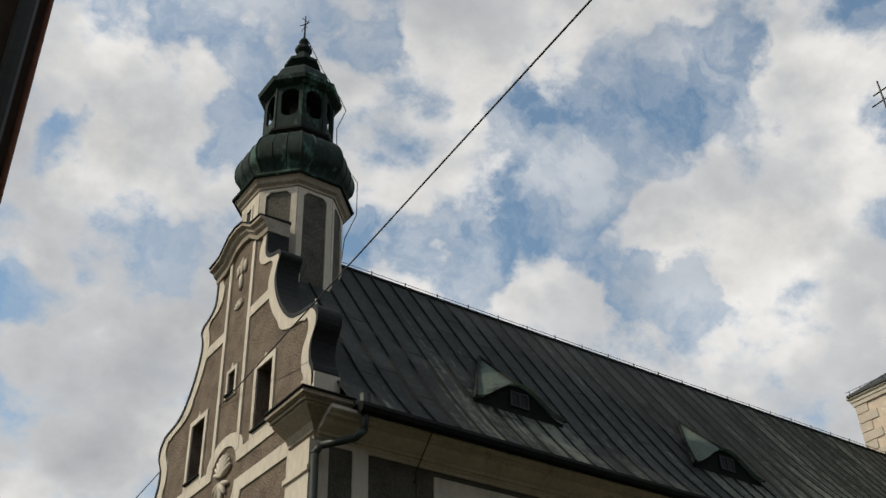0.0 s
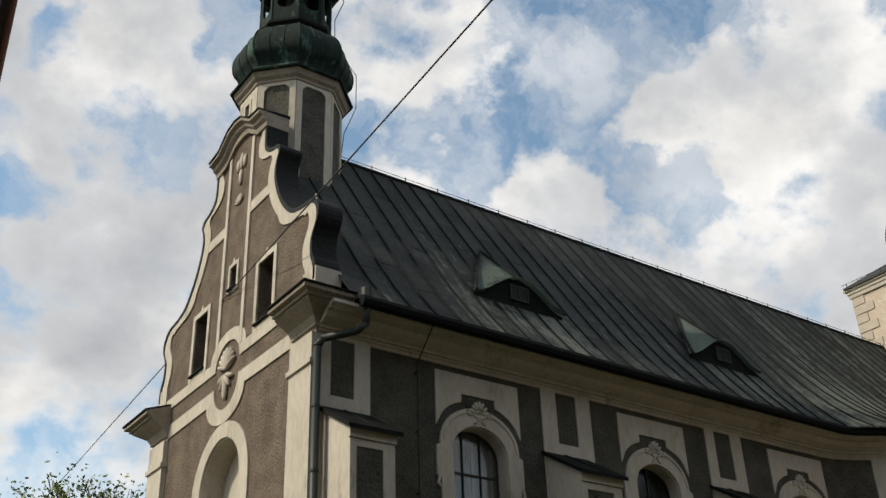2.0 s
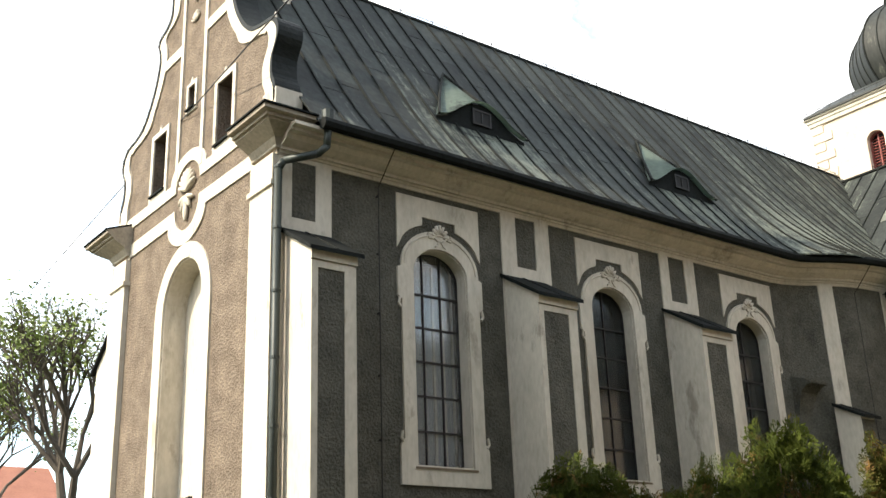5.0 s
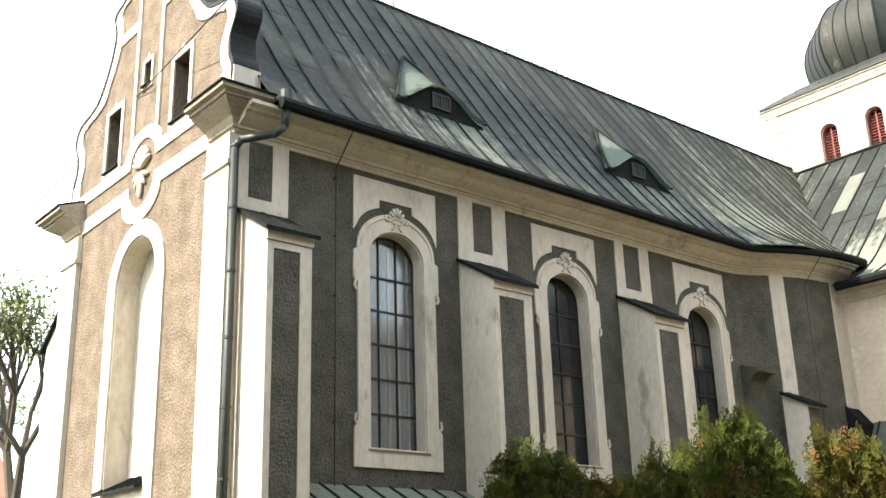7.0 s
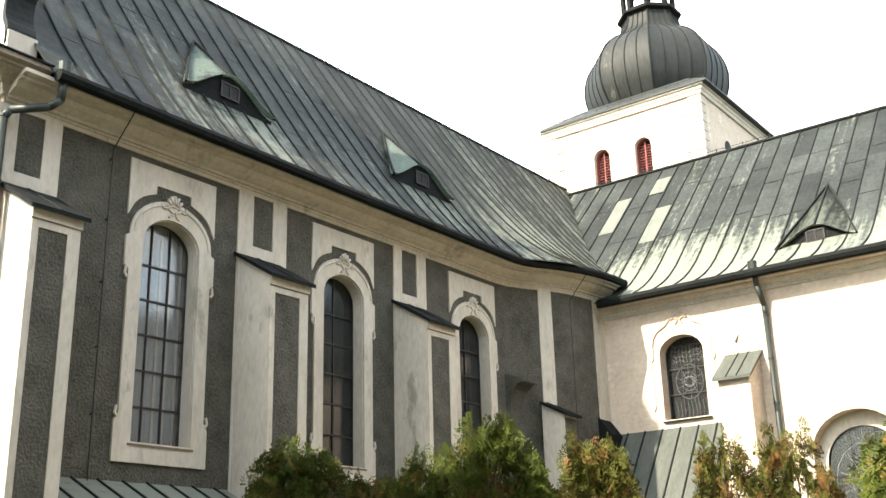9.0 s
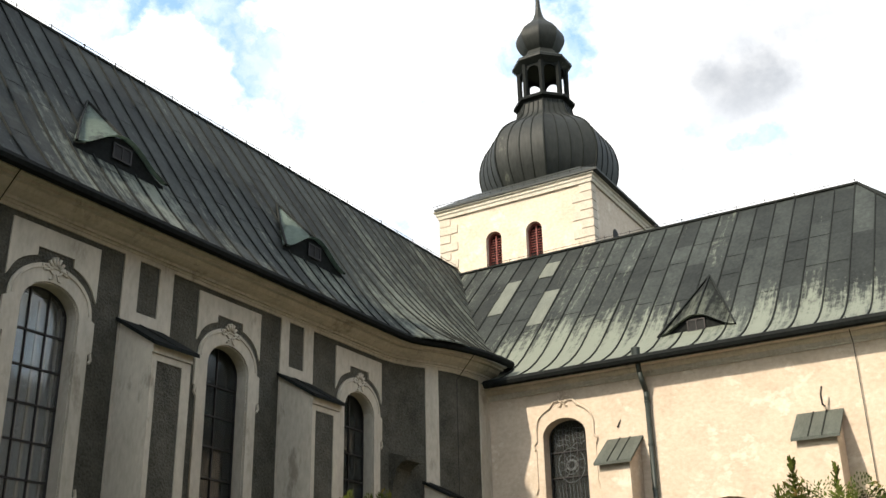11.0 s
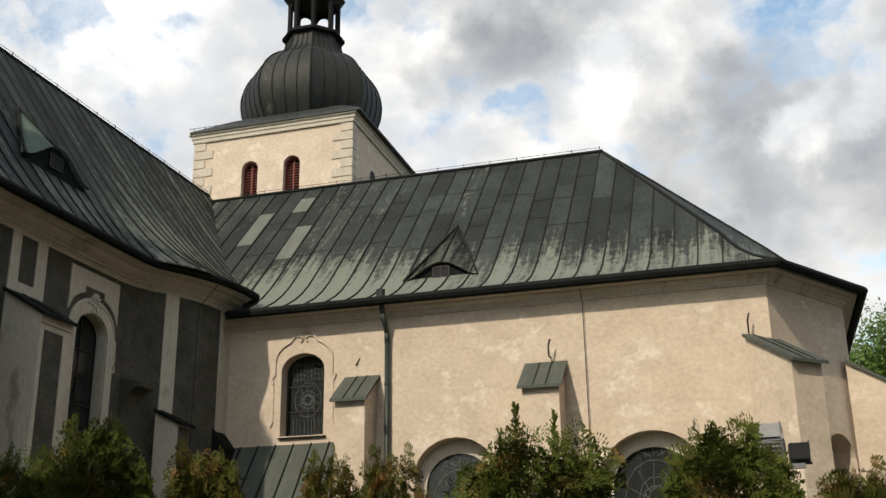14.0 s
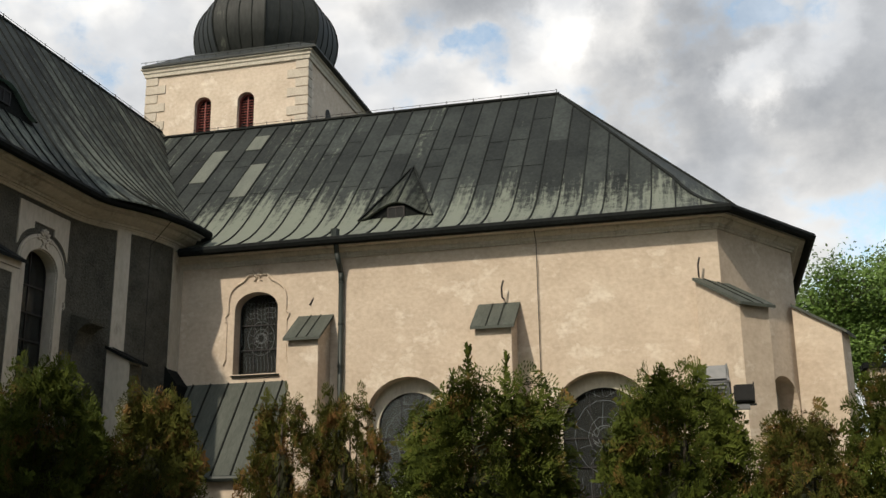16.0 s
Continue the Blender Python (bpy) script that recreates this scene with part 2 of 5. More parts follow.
def patina_roof(name, along, z_low, z_high, amount, start, pitch, slant, spots=()):
    """Dark sheet metal, each sheet of its own tone, with pale patina in streaks down the slope.
    along: the axis across the streaks; start, pitch: the sheets' seams; slant: how the patina grows along the roof; spots: places with more of it."""
    m = material(name, (0.0105, 0.0125, 0.0115), (0.036, 0.041, 0.037), 0.68, 0.0, 0.9, 9.0, 0.2, 0.02, 0.4, (1, 1, 0.35), spec=0.14)
    nt = m.node_tree
    N, L = nt.nodes.new, nt.links.new
    b = nt.nodes["Principled BSDF"]
    old = b.inputs["Base Color"].links[0].from_socket
    tc, sep = N("ShaderNodeTexCoord"), N("ShaderNodeSeparateXYZ")
    L(tc.outputs["Object"], sep.inputs[0])
    along_out = sep.outputs[along]

    def maths(op, p, q=0.0, r=0.0):
        n = N("ShaderNodeMath")
        n.operation = op
        for k, v in enumerate((p, q, r)):
            if isinstance(v, (int, float)):
                n.inputs[k].default_value = v
            else:
                L(v, n.inputs[k])
        return n.outputs[0]

    def noise_at(stretch, scale, detail, rough):
        mp, n = N("ShaderNodeMapping"), N("ShaderNodeTexNoise")
        mp.inputs["Scale"].default_value = stretch if along == "X" else (stretch[1], stretch[0], stretch[2])
        n.inputs["Scale"].default_value, n.inputs["Detail"].default_value, n.inputs["Roughness"].default_value = scale, detail, rough
        L(tc.outputs["Object"], mp.inputs["Vector"])
        L(mp.outputs["Vector"], n.inputs["Vector"])
        return n.outputs["Fac"]

    # the tone of each sheet between two seams and two joints
    cell = maths("FLOOR", maths("DIVIDE", maths("SUBTRACT", along_out, start), pitch))
    w1, w2 = N("ShaderNodeTexWhiteNoise"), N("ShaderNodeTexWhiteNoise")
    w1.noise_dimensions, w2.noise_dimensions = "1D", "2D"
    L(cell, w1.inputs["W"])
    row = maths("FLOOR", maths("DIVIDE", maths("MULTIPLY_ADD", w1.outputs["Value"], 2.4, sep.outputs["Z"]), 2.4))
    both = N("ShaderNodeCombineXYZ")
    L(cell, both.inputs[0])
    L(row, both.inputs[1])
    L(both.outputs[0], w2.inputs["Vector"])
    tone = maths("MULTIPLY_ADD", w2.outputs["Value"], 0.75, 0.65)
    tint = N("ShaderNodeMixRGB")
    tint.blend_type = "MULTIPLY"
    tint.inputs["Fac"].default_value = 1.0
    L(old, tint.inputs["Color1"])
    L(tone, tint.inputs["Color2"])
    # patina
    rng = N("ShaderNodeMapRange")
    rng.inputs["From Min"].default_value, rng.inputs["From Max"].default_value = z_low, z_high
    rng.inputs["To Min"].default_value, rng.inputs["To Max"].default_value = amount, -0.1
    L(sep.outputs["Z"], rng.inputs["Value"])
    total = maths("ADD", rng.outputs["Result"], maths("MULTIPLY", maths("SUBTRACT", along_out, slant[0]), slant[1]))
    for c, w, z0, amt in spots:
        d = maths("DIVIDE", maths("SUBTRACT", along_out, c), w)
        e = maths("SUBTRACT", sep.outputs["Z"], z0)
        g = maths("MULTIPLY", maths("EXPONENT", maths("MULTIPLY", maths("MULTIPLY", d, d), -1.0)), maths("EXPONENT", maths("MULTIPLY", maths("MULTIPLY", e, e), -1.6)))
        total = maths("MULTIPLY_ADD", g, amt, total)
    total = maths("MULTIPLY_ADD", maths("SUBTRACT", noise_at((7.0, 0.5, 0.5), 1.0, 9.0, 0.72), 0.5), 1.5, total)
    total = maths("MULTIPLY_ADD", maths("SUBTRACT", noise_at((1, 1, 0.6), 5.0, 9.0, 0.7), 0.5), 1.0, total)
    total = maths("MULTIPLY_ADD", maths("SUBTRACT", w1.outputs["Value"], 0.5), 0.22, total)
    total = maths("MULTIPLY_ADD", maths("SUBTRACT", noise_at((0.5, 0.05, 0.05), 1.0, 2.0, 0.5), 0.5), 0.6, total)
    ramp, mx = N("ShaderNodeValToRGB"), N("ShaderNodeMixRGB")
    ramp.color_ramp.elements[0].position, ramp.color_ramp.elements[1].position = 0.1, 0.42
    ramp.color_ramp.elements[1].color = (0.85, 0.85, 0.85, 1)
    L(total, ramp.inputs["Fac"])
    L(ramp.outputs["Color"], mx.inputs["Fac"])
    L(tint.outputs["Color"], mx.inputs["Color1"])
    mx.inputs["Color2"].default_value = (0.165, 0.18, 0.145, 1)
    L(mx.outputs["Color"], b.inputs["Base Color"])
    return m


PALE = material("pale_sheet", (0.06, 0.066, 0.052), (0.14, 0.148, 0.118), 0.6, 0.05, 1.5, 9.0, 0.08, 0.01, 0.6, (1, 3, 0.4))
NAVE_SHEET = patina_roof("nave_sheet", "X", 10.2, 16.5, 0.12, 0.0, 0.6, (10.5, 0.018), ((5.9, 1.5, 11.6, 0.3), (12.8, 1.5, 11.6, 0.3), (17.5, 1.8, 12.0, 0.25)))
WING_SHEET = patina_roof("wing_sheet", "Y", 10.5, 12.9, 0.5, 0.96, 0.66, (-6.0, 0.018))


def glass(name, tint, rough):
    m = bpy.data.materials.new(name)
    m.use_nodes = True
    b = m.node_tree.nodes["Principled BSDF"]
    b.inputs["Base Color"].default_value = (*tint, 1)
    b.inputs["Transmission Weight"].default_value = 0.9
    b.inputs["Roughness"].default_value = rough
    b.inputs["IOR"].default_value = 1.3
    n = m.node_tree.nodes.new("ShaderNodeTexNoise")
    n.inputs["Scale"].default_value = 3.0
    bp = m.node_tree.nodes.new("ShaderNodeBump")
    bp.inputs["Strength"].default_value, bp.inputs["Distance"].default_value = 0.15, 0.01
    m.node_tree.links.new(n.outputs["Fac"], bp.inputs["Height"])
    m.node_tree.links.new(bp.outputs["Normal"], b.inputs["Normal"])
    return m


GLASS = glass("window_glass", (0.2, 0.22, 0.22), 0.1)


CLEAR = glass("clear_glass", (0.8, 0.82, 0.82), 0.04)
CLEAR.node_tree.nodes["Principled BSDF"].inputs["IOR"].default_value = 1.5


# ---- mesh helpers ----
def finish(bm, smooth=False):
    bmesh.ops.recalc_face_normals(bm, faces=bm.faces)
    for f in bm.faces:
        f.smooth = smooth


def part(name, bm, mat, parent=None, label="", smooth=False):
    finish(bm, smooth)
    me = bpy.data.meshes.new(name)
    bm.to_mesh(me)
    bm.free()
    me.materials.append(mat)
    ob = new(name, me)
    ob.parent = parent
    return tagged(ob, label)


def share(name, mesh, parent, m):
    ob = new(name, mesh)
    ob.parent = parent
    ob.matrix_basis = m
    return ob


def thing(name, label, category, at=(0, 0, 0), group="", kind=""):
    ob = new(name)
    ob.location = at
    ob.empty_display_size = 0.3
    return tagged(ob, label, category, group, kind)


def NAVE(u, v, d):
    return (u, d, v)


def FRONT(u, v, d):
    return (d, u, v)


def WING(u, v, d):
    return (19.0 + d, u, v)


def TOWER(u, v, d):
    return (27.0 + d, u, v)


def plate(bm, outer, holes, d0, d1, M):
    """A slab between depths d0 and d1 with an outline and holes."""
    for d in (d0, d1):
        edges = []
        for loop in (outer, *holes):
            vs = [bm.verts.new(M(u, v, d)) for u, v in loop]
            edges += [bm.edges.new((vs[i - 1], vs[i])) for i in range(len(vs))]
        bmesh.ops.triangle_fill(bm, edges=edges, use_beauty=True)
    for loop in (outer, *holes):
        a = [bm.verts.new(M(u, v, d0)) for u, v in loop]
        b = [bm.verts.new(M(u, v, d1)) for u, v in loop]
        for i in range(len(loop)):
            bm.faces.new((a[i - 1], a[i], b[i], b[i - 1]))
    bmesh.ops.remove_doubles(bm, verts=bm.verts, dist=0.0005)
    return bm


def slab(outer, holes, d0, d1, M):
    return plate(bmesh.new(), outer, holes, d0, d1, M)


def rect(u0, u1, v0, v1):
    return [(u0, v0), (u1, v0), (u1, v1), (u0, v1)]


def arch(c, w, z0, top, rise, n=14):
    """An upright opening with an elliptical head."""
    pts = [(c - w / 2, z0), (c + w / 2, z0)]
    zs = top - rise
    for i in range(n + 1):
        a = math.pi * i / n
        pts.append((c + w / 2 * math.cos(a), zs + rise * math.sin(a)))
    return pts


def box(bm, x0, x1, y0, y1, z0, z1):
    r = bmesh.ops.create_cube(bm, size=1)
    for v in r["verts"]:
        v.co = ((x0 + x1) / 2 + v.co.x * (x1 - x0), (y0 + y1) / 2 + v.co.y * (y1 - y0), (z0 + z1) / 2 + v.co.z * (z1 - z0))
    return r["verts"]


def bar(bm, a, b, r=0.02, n=6):
    """A round bar from a to b."""
    a, b = Vector(a), Vector(b)
    q = (b - a).to_track_quat("Z", "Y").to_matrix().to_4x4()
    bmesh.ops.create_cone(bm, cap_ends=True, segments=n, radius1=r, radius2=r, depth=(b - a).length, matrix=Matrix.Translation((a + b) / 2) @ q)


def tube(bm, pts, r=0.06, n=8):
    for a, b in zip(pts, pts[1:]):
        bar(bm, a, b, r, n)
    for p in pts[1:-1]:
        bmesh.ops.create_icosphere(bm, subdivisions=1, radius=r * 1.03, matrix=Matrix.Translation(p))


def sweep(bm, path, profile, closed_profile=True, base=0.0):
    """Sweeps a profile of (outward, height) along a plan path; outward is to the right of the way."""
    rings = []
    P = [Vector(p) for p in path]
    for i, p in enumerate(P):
        d0 = (p - P[i - 1]).normalized() if i else None
        d1 = (P[i + 1] - p).normalized() if i < len(P) - 1 else None
        d0, d1 = d0 or d1, d1 or d0
        n0, n1 = Vector((d0.y, -d0.x)), Vector((d1.y, -d1.x))
        n = (n0 + n1).normalized()
        n /= max(0.35, n.dot(n0))
        rings.append([bm.verts.new((p.x + n.x * o, p.y + n.y * o, base + h)) for o, h in profile])
    k = len(profile)
    for a, b in zip(rings, rings[1:]):
        for j in range(k if closed_profile else k - 1):
            bm.faces.new((a[j], a[(j + 1) % k], b[(j + 1) % k], b[j]))
    if closed_profile:
        bm.faces.new(rings[0])
        bm.faces.new(rings[-1])
    return bm


def smooth_line(pts, k=4):
    """A soft curve through (radius, height) pairs."""
    out = []
    for i in range(len(pts) - 1):
        p0, p1, p2, p3 = (Vector(pts[max(0, min(len(pts) - 1, i + j))]) for j in (-1, 0, 1, 2))
        for q in range(k):
            t = q / k
            v = 0.5 * (2 * p1 + (p2 - p0) * t + (2 * p0 - 5 * p1 + 4 * p2 - p3) * t * t + (3 * p1 - p0 - 3 * p2 + p3) * t ** 3)
            out.append((v.x, v.y))
    return out + [tuple(pts[-1])]


def revolve(bm, profile, cx, cy, n=8, turn=0.0):
    """A turned or n-sided body from (radius, height) pairs."""
    rings = []
    for r, z in profile:
        rings.append([bm.verts.new((cx + r * math.cos(turn + 2 * math.pi * i / n), cy + r * math.sin(turn + 2 * math.pi * i / n), z)) for i in range(n)])
    for a, b in zip(rings, rings[1:]):
        for i in range(n):
            bm.faces.new((a[i - 1], a[i], b[i], b[i - 1]))
    bm.faces.new(rings[0])
    bm.faces.new(rings[-1])
    return bm


def sheet(bm, grid, th=0.04):
    """A slab of even thickness under a grid of points."""
    top = [[bm.verts.new(p) for p in row] for row in grid]
    low = [[bm.verts.new((p[0], p[1], p[2] - th)) for p in row] for row in grid]
    h, w = len(grid), len(grid[0])
    for i in range(h - 1):
        for j in range(w - 1):
            bm.faces.new((top[i][j], top[i][j + 1], top[i + 1][j + 1], top[i + 1][j]))
            bm.faces.new((low[i][j], low[i + 1][j], low[i + 1][j + 1], low[i][j + 1]))
    rim = [(0, j) for j in range(w)] + [(i, w - 1) for i in range(1, h)] + [(h - 1, j) for j in range(w - 2, -1, -1)] + [(i, 0) for i in range(h - 2, 0, -1)]
    for a, b in zip(rim, rim[1:] + rim[:1]):
        bm.faces.new((top[a[0]][a[1]], low[a[0]][a[1]], low[b[0]][b[1]], top[b[0]][b[1]]))
    return bm


def ribs(bm, line, side, h=0.038, w=0.032):
    """A raised seam that follows a line on a roof; side: the way across it."""
    side = Vector(side).normalized() * w / 2
    rows = []
    for i, p in enumerate(line):
        p = Vector(p)
        t = (Vector(line[min(i + 1, len(line) - 1)]) - Vector(line[max(i - 1, 0)])).normalized()
        n = t.cross(side).normalized()
        n = n if n.z > 0 else -n
        rows.append([bm.verts.new(p + s * side + n * k) for s, k in ((-1, -0.01), (-1, h), (1, h), (1, -0.01))])
    for a, b in zip(rows, rows[1:]):
        for j in range(4):
            bm.faces.new((a[j], a[(j + 1) % 4], b[(j + 1) % 4], b[j]))
    bm.faces.new(rows[0])
    bm.faces.new(rows[-1])
    return bm


# ---- ground ----
def ground_z(x, y):
    a = min(1, max(0, (y + 13) / 9))
    b = min(1, max(0, (x + 2) / 14))
    s = max(a, b)
    return 1.0 * s * s * (3 - 2 * s)


def build_ground():
    bm = bmesh.new()
    xs = [-900, -300, -100, -50] + [x * 1.5 for x in range(-24, 40)] + [80, 150, 400, 1000]
    ys = [-900, -300, -100, -50] + [y * 1.5 for y in range(-24, 24)] + [60, 120, 400, 1000]
    g = [[bm.verts.new((x, y, ground_z(x, y))) for y in ys] for x in xs]
    for i in range(len(xs) - 1):
        for j in range(len(ys) - 1):
            bm.faces.new((g[i][j], g[i + 1][j], g[i + 1][j + 1], g[i][j + 1]))
    tagged(part("ground", bm, GRASS, None, smooth=True), "grassy ground that rises gently to the church", "ground", kind="structure")


build_ground()

# ---- nave ----
W2 = 4.0  # half of the front's width; the ridge stands over it
EAVE, RIDGE = 10.47, 17.15
nave = thing("church_nave", "baroque church nave with grey roughcast panels and pale plaster frames", "church")
BAYS = (3.71, 8.65, 13.75)
PIERS = ((0.0, 1.15), (5.39, 6.79), (10.45, 11.73))
CURVE = [(14.9, 0.0), (15.4, -0.07), (15.9, -0.27), (16.3, -0.5), (16.7, -0.69), (17.2, -0.88), (17.8, -1.02), (18.4, -1.09), (19.1, -1.1)]


def nave_walls():
    opens = [arch(c, 1.36, 4.36, 8.73, 0.55) for c in BAYS]
    part("side_wall", slab(rect(0.6, 14.9, 0, 10.4), opens, 0.0, 0.6, NAVE), ROUGHCAST, nave, "dark grey roughcast side wall")
    bm = bmesh.new()
    sweep(bm, CURVE, [(0, 0), (0, 10.4), (-0.6, 10.4), (-0.6, 0)])
    part("curved_wall", bm, ROUGHCAST, nave, "dark grey roughcast wall swinging outward")
    # pale frieze and pier strips
    bm = bmesh.new()
    sweep(bm, [(0.0, 0.0), *CURVE], [(0.035, 9.9), (0.035, 10.3), (0, 10.3), (0, 9.9)])
    part("frieze", bm, PLASTER, nave)
    for a, b in PIERS:
        p0, p1 = (0.29, 0.8) if a < 1 else (a + 0.42, a + 0.99) if a < 8 else (10.77, 11.35)
        part("pier_strip", slab(rect(a, b, 0, 9.9), [rect(p0, p1, 8.74, 9.88)], -0.035, 0.0, NAVE), PLASTER, nave)
    part("corner_panel", slab(rect(0.27, 0.83, 8.72, 9.9), [], -0.012, -0.002, NAVE), ROUGHCAST, nave)
    for i, j in ((3, 4), (7, 8)):
        bm = bmesh.new()
        sweep(bm, CURVE[i:j + 1], [(0.035, 0), (0.035, 9.9), (0, 9.9), (0, 0)])
        part("pier_strip", bm, PLASTER, nave)
    # cornice and gutter
    prof = [(0, 9.98), (0.06, 9.98), (0.06, 10.03), (0.12, 10.03), (0.12, 10.09), (0.2, 10.11), (0.32, 10.17), (0.37, 10.25), (0.37, 10.27), (0.5, 10.27), (0.5, 10.33), (0.62, 10.35), (0.62, 10.42), (0, 10.42)]
    bm = bmesh.new()
    sweep(bm, [(0.0, 0.0), *CURVE], prof)
    part("cornice", bm, PLASTER, nave, "profiled pale plaster cornice")
    bm = bmesh.new()
    ring = [(0.78 + 0.12 * math.cos(a), 10.42 + 0.12 * math.sin(a)) for a in [i * math.pi / 4 for i in range(8)]]
    sweep(bm, [(0.5, 0.0), *CURVE], ring)
    part("gutter", bm, DARKSHEET, nave, "dark metal roof gutter")


nave_walls()


part("north_wall", slab(rect(0.6, 27.5, 0, 10.9), [], 7.4, 8.0, NAVE), ROUGHCAST, nave)
part("nave_floor", slab(rect(0.6, 27.0, 0.6, 7.4), [], 1.2, 1.3, lambda u, v, d: (u, v, d)), DARK, nave)


def roof_profile(s):
    """Across the nave roof: s from 0 at the eave to 1 at the ridge."""
    pts = [(-0.7, 10.5), (-0.4, 10.82), (0.05, 11.35), (0.6, 12.08), (4.0, 17.06)]
    ss = [0, 0.07, 0.16, 0.27, 1.0]
    for i in range(4):
        if s <= ss[i + 1]:
            k = (s - ss[i]) / (ss[i + 1] - ss[i])
            return pts[i][0] + k * (pts[i + 1][0] - pts[i][0]), pts[i][1] + k * (pts[i + 1][1] - pts[i][1])
    return pts[-1]


def bulge(x):
    k = min(1, max(0, (x - 14.4) / 2.3))
    return -1.0 * k * k * (3 - 2 * k)


SS = [0, 0.035, 0.07, 0.11, 0.16, 0.21, 0.27, 0.4, 0.55, 0.7, 0.85, 1.0]


def roof_point(x, s):
    y, z = roof_profile(s)
    return (x, y + bulge(x) * (1 - s) ** 4, z)


def nave_roof():
    xs = [0.45 + i * 0.5 for i in range(53)]
    bm = bmesh.new()
    sheet(bm, [[roof_point(x, s) for s in SS] for x in xs])
    roof = part("roof", bm, NAVE_SHEET, nave, "weathered dark grey sheet metal roof with standing seams", smooth=False)
    bm = bmesh.new()
    sheet(bm, [[(x, 2 * W2 - roof_profile(s)[0], roof_profile(s)[1]) for s in SS] for x in (0.45, 26.4)])
    part("roof_slope", bm, COPPER, roof)
    bm = bmesh.new()
    ribs(bm, [roof_point(0, s) for s in SS], (1, 0, 0))
    first = part("seam", bm, SEAM, roof)
    first.location.x = 1.2
    x = 1.8
    while x < 14.3:
        share("seam", first.data, roof, Matrix.Translation((x, 0, 0)))
        x += 0.6
    while x < 26:
        bm = bmesh.new()
        ribs(bm, [roof_point(x, s) for s in SS], (1, 0, 0))
        part("seam", bm, SEAM, roof)
        x += 0.6
    bm = bmesh.new()
    bar(bm, (2.4, 4, 17.07), (26.2, 4, 17.07), 0.06)
    part("ridge_cap", bm, SEAM, roof)
    return roof


roof = nave_roof()


def joints():
    """Flat cross joints of the sheets, and a few paler replaced sheets."""
    rng = random.Random(4)
    bm = bmesh.new()
    box(bm, -0.27, 0.27, -0.006, 0.006, -0.004, 0.005)
    one = part("cross_joint", bm, SEAM, roof)
    tilt = Matrix.Rotation(math.atan2(5.07, 3.4), 4, "X")
    spots = []
    for i in range(38):
        for k in range(2):
            spots.append((1.5 + i * 0.6, 0.34 + 0.36 * k + rng.uniform(-0.16, 0.16)))
    for n, (x, t) in enumerate(spots):
        y, z = roof_profile(t)
        m = Matrix.Translation((x, y, z)) @ tilt
        if n == 0:
            one.matrix_basis = m
        else:
            share("cross_joint", one.data, roof, m)


joints()


# ---- front ----
def gable_half():
    """Half outline of the gable: distance from the middle, height."""
    return [(3.85, 10.95), (3.85, 11.4), (3.72, 11.7), (3.72, 12.1), (3.92, 12.45), (3.9, 12.75), (3.65, 12.98), (3.2, 13.05), (2.75, 13.2), (2.35, 13.6), (2.05, 14.1), (1.9, 14.6), (1.95, 14.95), (2.05, 15.15), (1.95, 15.32), (1.65, 15.4), (1.4, 15.55), (1.3, 15.8), (1.3, 16.4)]


